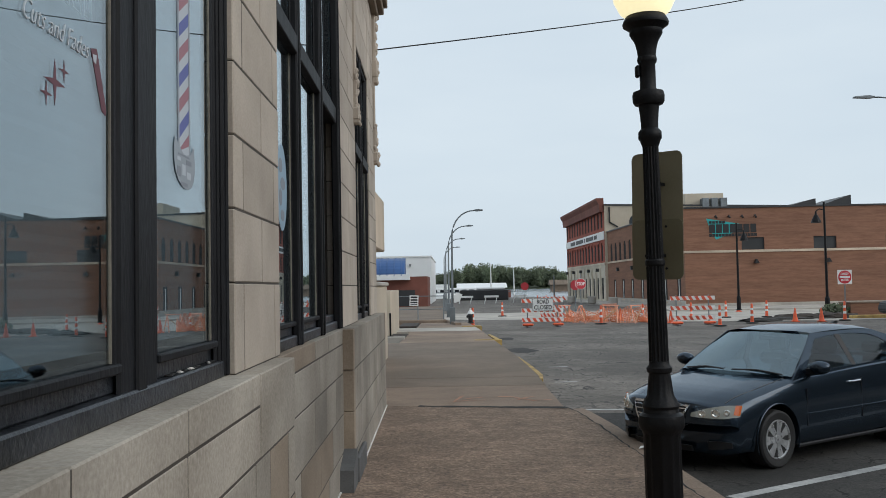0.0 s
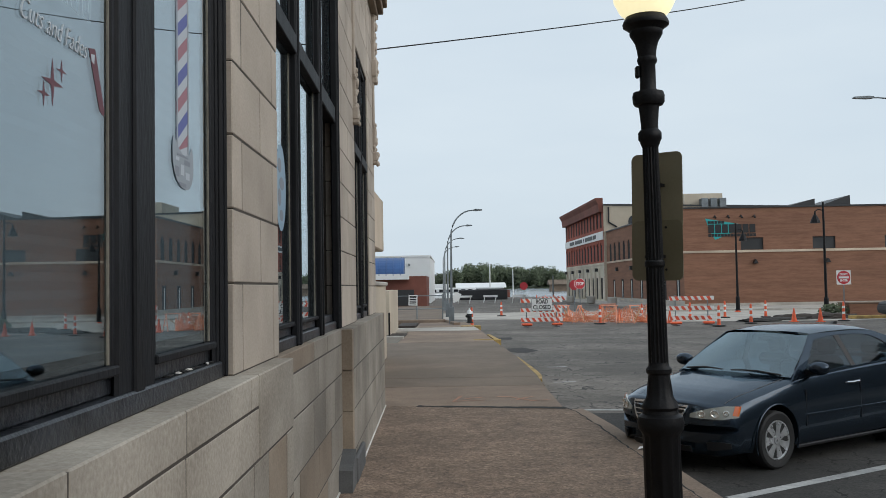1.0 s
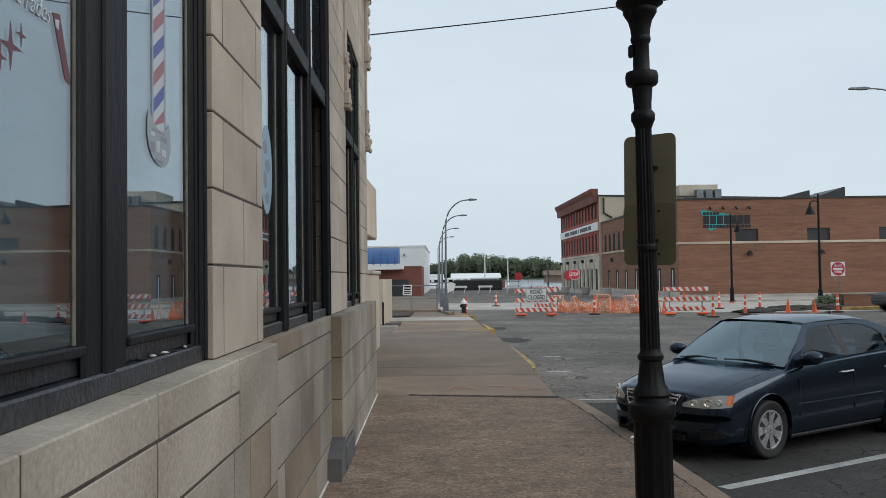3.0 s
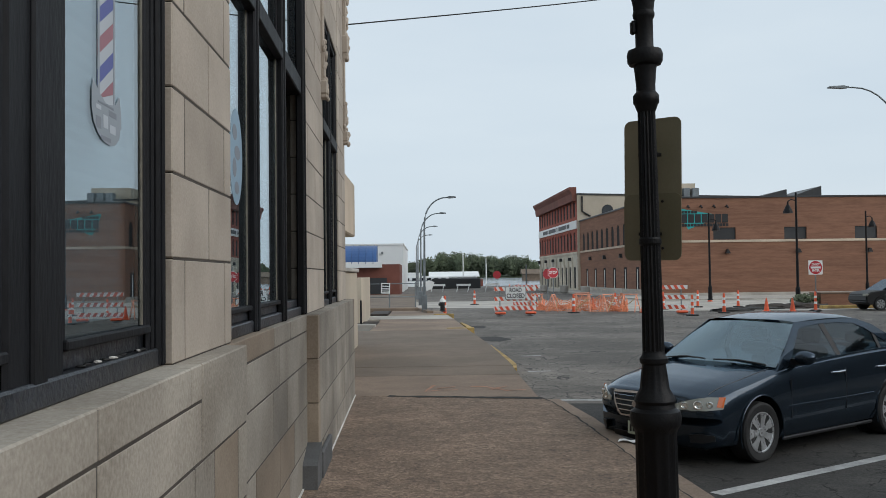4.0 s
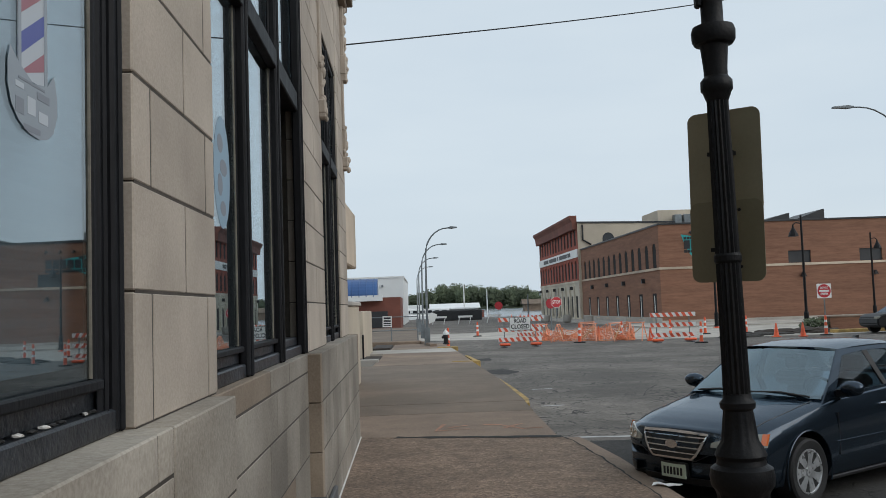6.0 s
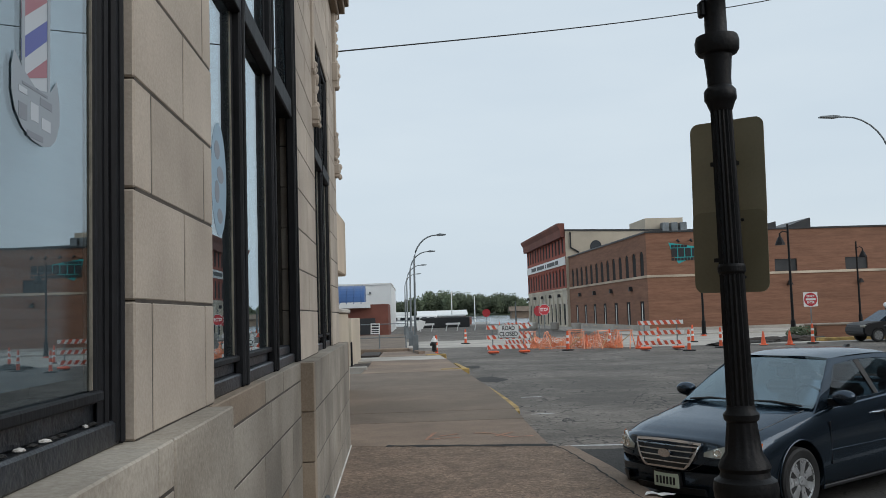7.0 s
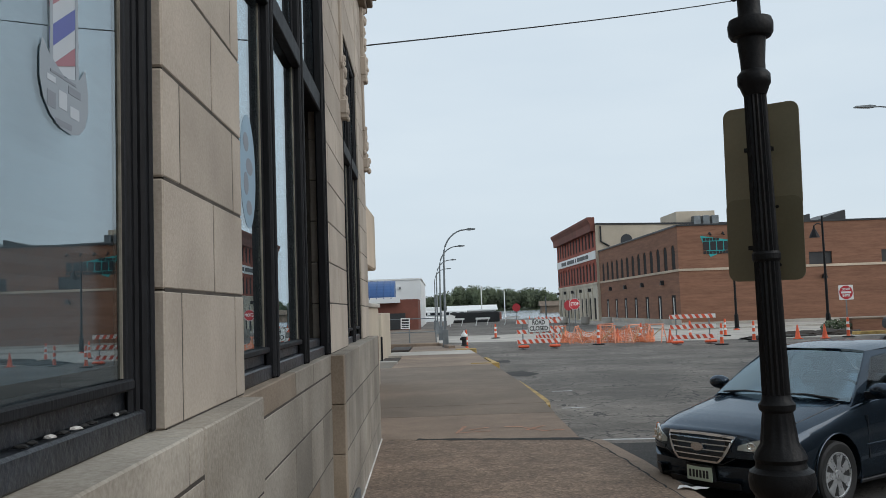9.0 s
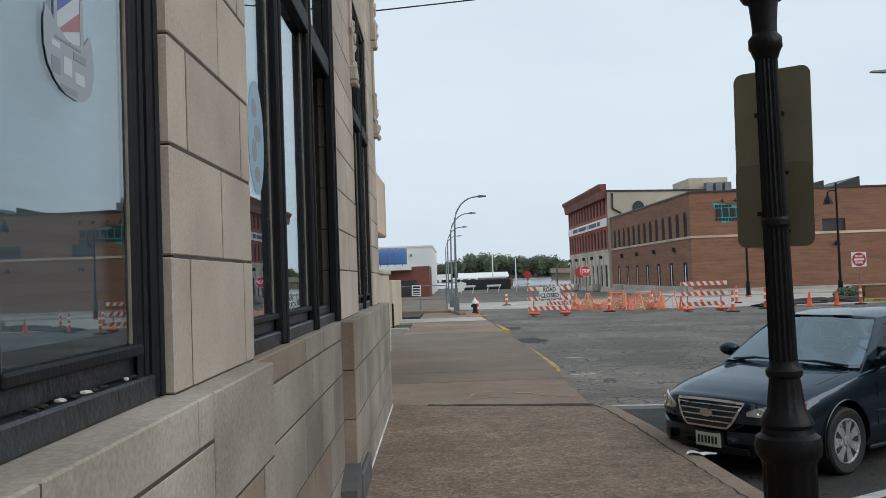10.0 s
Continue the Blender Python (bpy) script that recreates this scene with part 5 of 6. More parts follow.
# ---- carved stone on the end bay ----
def carving(u, z0, z1, w, v0, seed, name="carved_bracket"):
    random.seed(seed)
    bm = bmesh.new()
    h = z1 - z0
    box(bm, v0 - 0.02, v0 + 0.07, u - w / 2, u + w / 2, z0 + 0.10 * h, z0 + 0.32 * h, 0.012)
    box(bm, v0 - 0.02, v0 + 0.075, u - w * 0.42, u + w * 0.42, z0 + 0.02, z0 + 0.12 * h, 0.015)
    box(bm, v0 - 0.02, v0 + 0.045, u - w * 0.4, u + w * 0.4, z0 + 0.3 * h, z1, 0.01)
    for i in range(22):
        k = i / 21
        zz = z0 + 0.04 * h + (h * 0.94) * k
        r = w * random.uniform(0.13, 0.24)
        m = bmesh.ops.create_icosphere(bm, subdivisions=2, radius=r)["verts"]
        c = Vector((v0 + 0.035 + random.uniform(-0.02, 0.015) + (0.02 if k < 0.3 else 0), u + random.uniform(-0.3, 0.3) * w, zz))
        for v in m:
            n = noise.noise(v.co * 14 + Vector((i, 0, 0)))
            v.co = c + Vector((v.co.x * (0.8 + 0.5 * n), v.co.y * (1 + 0.5 * n), v.co.z * (1.2 + 0.4 * n)))
    return solid(name, bm, "stone", "carved limestone leaf and scroll bracket", "carving", m=W, smooth=True)


carving(10.66, 3.80, 4.48, 0.17, 0.0, 1)
carving(14.12, 3.80, 4.45, 0.17, 0.0, 2)
carving(14.12, 5.08, 6.3, 0.22, 0.01, 3)
carving(10.66, 5.35, 5.75, 0.17, 0.0, 5)
for u in (10.60, 10.66, 10.72):
    solid("trim_rib", bx(-0.01, 0.03, u - 0.018, u + 0.018, 4.4, 7.5, bevel=0.008), "stone", "ribbed limestone pilaster strip", "trim", "structure", m=W)
for u in (14.05, 14.12, 14.19):
    solid("trim_rib", bx(-0.01, 0.03, u - 0.02, u + 0.02, 4.4, 7.5, bevel=0.008), "stone", "ribbed limestone pilaster strip", "trim", "structure", m=W)
cb = bmesh.new()
for v, z0, z1 in ((0.10, 6.2, 6.3), (0.18, 6.3, 6.42), (0.24, 6.42, 6.6)):
    box(cb, -0.1, v, 10.5, END + v * 0.6, z0, z1, 0.012)
solid("trim_hood", cb, "stone_brown", "moulded stone hood over the end bay", "trim", "structure", m=W)
# chips and debris on the window sill
random.seed(8)
for i in range(12):
    u = random.uniform(3.45, 4.1)
    bm = bmesh.new()
    bmesh.ops.create_icosphere(bm, subdivisions=1, radius=1)
    for v in bm.verts:
        v.co = Vector((v.co.x * 0.009, v.co.y * random.uniform(0.01, 0.024), v.co.z * 0.006))
    solid("paint_flake", bm, "caulk" if i % 3 == 0 else "rubber", "loose paint flake on the sill", "debris", m=W @ pose(-0.055, u, Z0 + 0.082, 0, 0, random.uniform(0, 180)))

# ---- neighbour, low walls and beds beyond the stone building ----
solid("wall_north", bx(-9, -1.62, 14.45, 20.0, -0.3, 4.3), "concrete", "plain rendered neighbouring wall", "wall", "structure")
solid("sign_box", bx(-1.615, -1.34, 14.8, 20.0, 2.68, 3.83, bevel=0.03), "band", "tan box sign fixed along the neighbouring wall", "sign")
lw1 = solid("wall_low", bx(-2.3, -1.62, 20.05, 24.2, -0.3, 1.93, bevel=0.02), "cream", "pale rendered low wall", "wall", "structure")
solid("wall_cap", bx(-2.34, -1.57, 20.05, 24.26, 1.932, 2.03, bevel=0.02), "concrete", "pale wall capping", "wall", "structure")
solid("wall_low", bx(-3.4, -2.28, 34.8, 40.2, -0.3, 1.78, bevel=0.02), "cream", "pale rendered low wall", "wall", "structure")
solid("planting_bed", bx(-2.75, -1.66, 32.9, 36.2, -0.2, 0.03, bevel=0.02), "soil", "bed of dark bare soil", "bed", "structure")
solid("planting_bed", bx(-2.5, -1.62, 43.0, 46.8, -0.2, 0.03, bevel=0.02), "soil", "bed of dark bare soil", "bed", "structure")
solid("bed_edge", bx(-2.75, -1.62, 32.5, 32.86, -0.2, 0.10, bevel=0.02), "concrete", "pale concrete bed edge", "kerb", "structure")
solid("kerb", bx(-5, -0.2, 47.3, 47.75, -0.25, 0.16, bevel=0.04), "walk3", "tan concrete kerb", "kerb", "structure")
solid("kerb", plate([(-0.25, 47.7), (0.05, 47.3), (0.55, 43.8), (0.25, 43.6)], "z", -0.25, 0.12), "walk3", "tan concrete kerb", "kerb", "structure")
solid("bollard", revolve([(0.035, 0), (0.035, 0.93), (0.02, 0.96)], 10), "iron", "thin black steel bollard", "bollard", m=pose(-2.17, 33.0, 0.0))
solid("pavement_far", sheet([(-30, 47.8), (-0.3, 47.8), (-0.9, 90), (-30, 90)], -0.02, 0.3), "walk2", "pale worn concrete yard", "pavement", "structure")
# cross street of pale concrete, and the works area in front of the office
solid("cross_street", sheet([(-0.8, 58), (6, 55), (11.5, 49.2), (20, 47.5), (60, 47.5), (60, 74.9), (19.7, 74.9), (16, 70), (-0.9, 71)], ROAD + 0.012, 0.08), "concrete", "pale concrete cross street under repair", "road", "structure")
solid("pavement_office", sheet([(16.5, 66), (60, 64), (60, 74.93), (19.75, 74.95), (18.6, 110), (17.2, 145), (14.2, 145), (15.2, 110), (16, 78)], -0.12, 0.25), "concrete", "pale concrete pavement round the office", "pavement", "structure")

# chain gate rail with its sign
fen = thing("rail_gate", "galvanised pipe gate with a small notice", "gate", pose(0, 52, 0))
for z in (1.38, 0.62):
    part("rail", tube([(-6, 0, z), (-0.4, 0, z)], 0.03, 6), "galv", fen)
for x in (-6, -3.9, -1.9, -0.4):
    part("post", tube([(x, 0, -0.05), (x, 0, 1.45)], 0.04, 6), "galv", fen)
nt = part("notice", bx(-2.42, -1.9, -0.05, -0.03, 0.75, 1.36), "whitep", fen, "white notice with dark bars", m=pose(0, 0, 0, 0, 2, 0))
for i, (a, b) in enumerate(((1.2, 1.3), (1.05, 1.14), (0.92, 0.99), (0.82, 0.87))):
    part("notice_bar", bx(-2.36, -1.96, -0.056, -0.051, a, b), "black", nt)


# ---- street lamps with curved arms ----
def street_lamp(x, y, h, arm, lean=0.0):
    sl_ = thing("street_lamp", "tall grey steel street lamp with a curved arm", "street lamp", pose(x, y, -0.05, 0, lean, 0), "street lamps along the quay road")
    part("pole", tube([(0, 0, 0), (0, 0, h * 0.45), (0, 0, h * 0.78)], 0.07, 10, 0.045), "galv", sl_, "", True)
    part("base", revolve([(0.17, 0), (0.17, 0.03), (0.12, 0.05), (0.11, 0.25)], 14), "galv", sl_)
    part("access_box", bx(-0.14, 0.14, -0.14, 0.14, 0.03, 0.9, bevel=0.02), "galv", sl_)
    r = h * 0.22
    part("arm", tube([(math.copysign(min(r * 0.9, abs(arm) * 0.7), arm) * (1 - math.cos(a)), 0, h * 0.78 + r * math.sin(a)) for a in np.linspace(0, math.pi / 2, 9)] + [(arm * 0.75, 0, h)], 0.045, 8, 0.03), "galv", sl_, "", True)
    part("lamp_head", plate([(arm * 0.72, h + 0.03), (arm * 0.8, h + 0.07), (arm, h + 0.04), (arm, h - 0.01), (arm * 0.8, h - 0.045), (arm * 0.72, h - 0.02)], "y", -0.13, 0.13), "galv", sl_, "slim lamp head")
    return sl_


for x, y in ((0.12, 45.6), (-0.12, 57), (-0.42, 72), (-0.7, 87)):
    street_lamp(x, y, 5.85, 1.6, 0.6)
rl = street_lamp(20.5, 38.0, 9.7, -3.0)
part("lamp_sign", bx(-0.6, -0.1, -0.2, -0.18, 2.6, 3.3), "whitep", rl, "small white parking sign")
part("lamp_sign_mark", bx(-0.5, -0.2, -0.206, -0.201, 2.8, 3.1), "black", rl)


# ---- dark lantern poles before the office ----
def lantern(x, y, h, sgn):
    lp = thing("lantern_pole", "dark bronze pole with a hanging bell lantern", "lamp post", pose(x, y, -0.12), "lantern poles by the office")
    part("pole", tube([(0, 0, 0), (0, 0, h)], 0.09, 10, 0.06), "iron", lp)
    part("base", revolve([(0.22, 0), (0.2, 0.05), (0.15, 0.1), (0.14, 0.9), (0.1, 1.0)], 12), "iron", lp)
    part("bracket", tube([(0, 0, h - 0.5), (sgn * 0.3, 0, h - 0.42), (sgn * 0.5, 0, h - 0.55)], 0.035, 6), "iron", lp)
    part("lantern", revolve([(0.30, h - 1.25), (0.26, h - 1.1), (0.14, h - 0.85), (0.06, h - 0.72), (0.05, h - 0.55)], 12, at=(sgn * 0.5, 0)), "iron", lp, "bell-shaped lantern")
    return lp


lantern(20.1, 62.3, 6.1, 1)
lantern(22.6, 53.6, 6.7, -1)
lantern(34.6, 69.0, 6.6, 1)


# ---- road works ----
def striped_board(parent, x0, x1, z0, z1, y, n, slope=1):
    bd = part("board", bx(x0, x1, y, y + 0.03, z0, z1), "whitep", parent, "white board with orange stripes")
    w = (x1 - x0) / n
    h = z1 - z0
    for i in range(n):
        a = x0 + w * (i + 0.15)
        s = slope * h * 0.6
        pts = [(max(x0, min(x1, a)), z0), (max(x0, min(x1, a + w * 0.5)), z0), (max(x0, min(x1, a + w * 0.5 + s)), z1), (max(x0, min(x1, a + s)), z1)]
        part("stripe", plate(pts, "y", y - 0.006, y - 0.001), "stripe", bd)
    return bd


def barricade(x, y, w, rz, h=1.5):
    b = thing("road_barricade", "three-board orange and white striped road barricade", "barricade", pose(x, y, ROAD + 0.012, 0, 0, rz), "road barricades")
    for k in range(3):
        striped_board(b, -w / 2, w / 2, 0.26 + 0.49 * k, 0.46 + 0.49 * k, -0.05, 7, -1)
    for sx in (-1, 1):
        part("upright", tube([(sx * w * 0.36, 0, 0.04), (sx * w * 0.36, 0, h)], 0.03, 6), "galv", b)
        part("foot", bx(sx * w * 0.36 - 0.05, sx * w * 0.36 + 0.05, -0.65, 0.65, 0.0, 0.06), "galv", b)
        part("sandbag", bx(sx * w * 0.36 - 0.28, sx * w * 0.36 + 0.28, -0.3, 0.05, 0.062, 0.19, bevel=0.055), "orange", b, "sagging orange sandbag")
    return b


bar1 = barricade(4.72, 45.6, 2.15, 3)
rs_ = part("road_closed_sign", plate(rounded(1.08, 0.66, 0.05), "y", 0.0, 0.01), "whitep", bar1, "white road closed sign", m=pose(0.02, -0.08, 1.13))
part("sign_border", plate(rounded(1.06, 0.64, 0.045), "y", -0.003, -0.001), "black", rs_)
part("sign_face", plate(rounded(1.02, 0.60, 0.04), "y", -0.006, -0.004), "whitep", rs_)
words("lettering", "ROAD", 0.30, "black", rs_, pose(0, -0.01, 0.145, 90, 0, 0), 0.62, "black lettering", 0.008)
words("lettering", "CLOSED", 0.30, "black", rs_, pose(0, -0.01, -0.145, 90, 0, 0), 0.92, "black lettering", 0.008)
barricade(6.1, 52.5, 1.6, -15)
barricade(12.1, 44.6, 2.25, 1)


def channelizer(x, y, h=1.0):
    c = thing("traffic_channelizer", "tall orange traffic channelizer with white bands", "traffic cone", pose(x, y, ROAD + 0.012), "orange works markers")
    part("base", revolve([(0.32, 0), (0.31, 0.05), (0.2, 0.07)], 8), "rubber", c, "black rubber base")
    part("body", revolve([(0.11, 0.06), (0.085, 0.1), (0.055, h * 0.93), (0.04, h)], 12), "orange", c)
    for z in (0.36, 0.66):
        part("band", revolve([(0.0925 - 0.03 * z / h, z * h), (0.0915 - 0.03 * (z + 0.12) / h, (z + 0.12) * h)], 12), "whitep", c, "white reflective band")
    return c


def cone(x, y, h=0.7):
    c = thing("traffic_cone", "orange plastic traffic cone", "traffic cone", pose(x, y, ROAD + 0.012), "orange works markers")
    part("base", bx(-0.18, 0.18, -0.18, 0.18, 0, 0.04, bevel=0.01), "orange", c)
    part("body", revolve([(0.14, 0.04), (0.03, h), (0.02, h + 0.01)], 12), "orange", c)
    return c


for x, y in ((1.2, 47.6), (3.6, 62.5), (12.94, 42.9), (15.25, 45.2), (20.4, 46.3), (8.0, 47.4), (16.3, 52.9), (18.6, 52.6), (10.6, 49.2), (13.6, 50.5)):
    channelizer(x, y, 1.0)
for x, y in ((17.8, 46.2), (18.95, 45.7), (20.3, 63.0), (11.6, 47.0), (9.8, 51.5)):
    cone(x, y)

# orange netting heaped and draped over light A-frames round the pit
random.seed(21)
net_path = [(6.5, 50.6), (7.3, 49.4), (8.4, 48.7), (9.6, 48.3), (10.9, 47.7), (11.2, 50.2), (9.2, 52.4), (7.0, 52.6), (6.5, 50.6)]
for (ax, ay), (bx_, by) in zip(net_path, net_path[1:]):
    bm = bmesh.new()
    ln = math.hypot(bx_ - ax, by - ay)
    nu, nz = max(5, int(ln / 0.13)), 7
    h0, h1, dip, ph = random.uniform(0.6, 0.85), random.uniform(0.55, 0.85), random.uniform(0.2, 0.45), random.uniform(0, 6)
    grid_ = []
    for j in range(nz + 1):
        row = []
        for i in range(nu + 1):
            k, f = i / nu, j / nz
            top = h0 + (h1 - h0) * k - dip * math.sin(math.pi * k) + 0.07 * math.sin(5 * k + ph)
            out = 0.22 * math.sin(7 * k + ph + 2.2 * f) * (1 - f) + random.uniform(-0.035, 0.035)
            row.append((ax + (bx_ - ax) * k + out * (by - ay) / ln, ay + (by - ay) * k - out * (bx_ - ax) / ln - 0.2 * (1 - f), ROAD + 0.03 + max(0.02, top * f + random.uniform(-0.02, 0.02))))
        grid_.append(row)
    for j in range(nz + 1):
        for i in range(nu):
            p, q = grid_[j][i], grid_[j][i + 1]
            t_ = random.uniform(0.02, 0.05)
            bm.faces.new([bm.verts.new(v) for v in (p, q, (q[0], q[1], q[2] + t_), (p[0], p[1], p[2] + t_))])
    for i in range(nu + 1):
        for j in range(nz):
            p, q = grid_[j][i], grid_[j + 1][i]
            bm.faces.new([bm.verts.new(v) for v in (p, q, (q[0] + 0.03, q[1], q[2]), (p[0] + 0.03, p[1], p[2]))])
    solid("safety_net", bm, "net", "sagging orange plastic safety netting", "netting", group="orange netting")
for x, y, a in ((6.4, 50.4, 25), (7.2, 49.3, 70), (8.7, 48.5, -20), (10.0, 48.1, 35), (11.1, 47.8, -40), (11.2, 50.4, 80), (9.3, 52.2, 10)):
    tr = thing("a_frame_trestle", "pale orange plastic A-frame trestle", "trestle", pose(x, y, ROAD + 0.012, 0, 0, a), "works trestles")
    for sx in (-0.42, 0.42):
        for sy in (-0.33, 0.33):
            part("leg", tube([(sx, sy, 0), (sx * 0.85, 0, 0.95)], 0.03, 5), "frameorange", tr)
        part("stretcher", tube([(sx * 0.95, -0.22, 0.33), (sx * 0.95, 0.22, 0.33)], 0.022, 5), "frameorange", tr)
    part("beam", tube([(-0.46, 0, 0.94), (0.46, 0, 0.94)], 0.03, 5), "frameorange", tr)
    part("brace", tube([(-0.42, -0.3, 0.1), (0.4, -0.06, 0.78)], 0.022, 5), "timber", tr)
for x, y, w, d, h in ((19.6, 50.4, 1.4, 0.8, 0.25), (21.4, 50.0, 1.6, 0.9, 0.3), (16.4, 47.5, 1.2, 0.6, 0.16), (18.2, 49.0, 1.6, 0.5, 0.14)):
    bm = bmesh.new()
    bmesh.ops.create_icosphere(bm, subdivisions=3, radius=1)
    for v in bm.verts:
        n = noise.noise(v.co * 3 + Vector((x, 0, 0)))
        v.co = Vector((v.co.x * w * (1 + 0.3 * n), v.co.y * d * (1 + 0.3 * n), max(-0.02, v.co.z * h * (1 + 0.5 * n))))
    solid("soil_mound", bm, "soil" if h > 0.2 else "patch", "heap of broken paving and soil", "rubble", m=pose(x, y, ROAD + 0.012))


# ---- traffic signs, hydrant, planter ----
def text_sign(name, label, x, y, zc, pole_h, rz=0):
    s_ = thing(name, label, "traffic sign", pose(x, y, ROAD, 0, 0, rz))
    part("post", bx(-0.03, 0.03, 0.02, 0.06, 0, pole_h), "galv", s_)
    return s_


dn = text_sign("do_not_enter_sign", "white square sign with a red do not enter disc", 22.1, 50.0, 2.0, 2.6)
pl = part("sign_plate", plate(rounded(0.80, 0.80, 0.04), "y", 0.0, 0.015), "whitep", dn, m=pose(0, 0, 2.27))
part("red_disc", plate(disc(0.37, 32), "y", -0.006, -0.001), "redp", pl, "red disc")
part("white_bar", bx(-0.28, 0.28, -0.012, -0.007, -0.055, 0.055), "whitep", pl)
words("lettering", "DO NOT", 0.17, "whitep", pl, pose(0, -0.01, 0.17, 90, 0, 0), 0.44, "white lettering", 0.006)
words("lettering", "ENTER", 0.17, "whitep", pl, pose(0, -0.01, -0.17, 90, 0, 0), 0.42, "white lettering", 0.006)
sp = text_sign("stop_sign", "red octagonal stop sign on a steel post", 10.22, 70.0, 2.0, 3.0)
oc = part("sign_plate", plate(disc(0.45, 8, start=math.pi / 8), "y", 0.0, 0.012), "whitep", sp, m=pose(0, 0, 2.19))
part("red_face", plate(disc(0.42, 8, start=math.pi / 8), "y", -0.006, -0.001), "redp", oc)
words("lettering", "STOP", 0.36, "whitep", oc, pose(0, -0.01, 0, 90, 0, 0), 0.62, "white lettering", 0.01)
s3 = text_sign("stop_sign", "red octagonal stop sign turned half away", 9.9, 71.0, 2.0, 2.6, -35)
part("sign_plate", plate(disc(0.42, 8, start=math.pi / 8), "y", 0.0, 0.012), "redp", s3, m=pose(0, 0, 2.1))
s4 = text_sign("stop_sign", "small distant red sign on a thin post", 9.05, 110, 2.0, 2.4)
part("sign_plate", plate(disc(0.5, 12), "y", 0.0, 0.012), "redp", s4, m=pose(0, 0, 2.08))
ps = text_sign("parking_sign", "grey back of a small sign on a thin post", 19.9, 37.5, 2.6, 2.7, 40)
part("sign_plate", plate(rounded(0.45, 0.75, 0.04), "y", 0.0, 0.01), "galv", ps, m=pose(0, 0, 2.35))

hy = thing("fire_hydrant", "black fire hydrant with a white bonnet", "hydrant", pose(1.05, 46.2, -0.02))
part("barrel", revolve([(0.17, 0), (0.17, 0.05), (0.12, 0.07), (0.115, 0.42), (0.15, 0.44), (0.15, 0.48)], 16), "black", hy)
part("bonnet", revolve([(0.15, 0.48), (0.14, 0.56), (0.09, 0.66), (0.04, 0.70), (0.035, 0.77), (0.02, 0.78)], 16), "whitep", hy, "white bonnet")
for a in (0, 180, -90):
    part("outlet", revolve([(0.07, 0.1), (0.07, 0.19), (0.04, 0.21)], 10), "black", hy, m=pose(0, 0, 0.36, 90, 0, a))

pn = thing("brick_planter", "low brown brick planter wall with a stone cap", "planter", pose(22.9, 51.2, ROAD + 0.01))
part("wall", bx(0, 3.6, 0, 1.5, 0, 0.75), "brick", pn)
part("cap", bx(-0.04, 3.64, -0.04, 1.54, 0.75, 0.83, bevel=0.02), "walk3", pn)
solid("kerb", bx(21.8, 30, 48.6, 49.0, ROAD, -0.06, bevel=0.03), "yellow", "worn yellow painted kerb", "kerb", "structure")


def leafy(bm, c, r, n, size, rnd):
    for i in range(n):
        d = Vector((rnd.gauss(0, 1), rnd.gauss(0, 1), rnd.gauss(0, 1))).normalized() * (rnd.random() ** 0.4)
        p = Vector(c) + Vector((d.x * r[0], d.y * r[1], d.z * r[2]))
        a = Vector((rnd.gauss(0, 1), rnd.gauss(0, 1), rnd.gauss(0, 1))).normalized()
        b = a.orthogonal().normalized()
        s = size * rnd.uniform(0.6, 1.4)
        bm.faces.new([bm.verts.new(p + v) for v in (a * s, b * s * 0.7, -a * s, -b * s * 0.7)])


rnd = random.Random(4)
bm = bmesh.new()
leafy(bm, (22.2, 51.6, 0.12), (0.95, 0.6, 0.42), 700, 0.08, rnd)
solid("bush", bm, "leaf", "low green shrub by the planter", "bush")
for x, y in ((14.9, 82), (14.2, 90), (12.9, 96)):
    solid("concrete_pot", revolve([(0.28, 0), (0.42, 0.15), (0.45, 0.75), (0.40, 0.8), (0.36, 0.7), (0.02, 0.68)], 16), "concrete", "round pale concrete planter pot", "planter", m=pose(x, y, -0.12), smooth=True, group="pots by the red house")

# ---- dark estate car with a roof box by the planter ----
suv = thing("estate_car", "black sport utility car with a pale roof box", "car", pose(22.7, 46.6, ROAD, 0, 0, 4) @ Matrix.Scale(0.95, 4))
lower = [(0.0, 0.5), (0.05, 0.85), (0.25, 1.0), (1.15, 1.1), (4.55, 1.1), (4.65, 0.9), (4.65, 0.45), (4.1, 0.32), (0.2, 0.32)]
bm = plate(lower, "y", -0.92, 0.92)
bmesh.ops.bevel(bm, geom=list(bm.edges), offset=0.06, segments=2, affect="EDGES")
sb_me = carved(bm, "body", "black", [plate(disc(0.40, 20, x, 0.36), "y", s * 0.6, s * 1.2) for x in (0.85, 3.7) for s in (1, -1)])
part("body", sb_me, "carpaint", suv)
bm = bmesh.new()
for y0, y1 in ((-0.84, 0.84),):
    v = [bm.verts.new(p) for p in ((1.0, y0, 1.09), (4.5, y0, 1.09), (4.5, y1, 1.09), (1.0, y1, 1.09), (1.95, y0 + 0.14, 1.68), (4.25, y0 + 0.14, 1.68), (4.25, y1 - 0.14, 1.68), (1.95, y1 - 0.14, 1.68))]
    for f in ((0, 1, 5, 4), (1, 2, 6, 5), (2, 3, 7, 6), (3, 0, 4, 7), (4, 5, 6, 7)):
        bm.faces.new([v[i] for i in f])
bmesh.ops.bevel(bm, geom=list(bm.edges), offset=0.05, segments=2, affect="EDGES")
part("cabin", bm, "carpaint", suv)
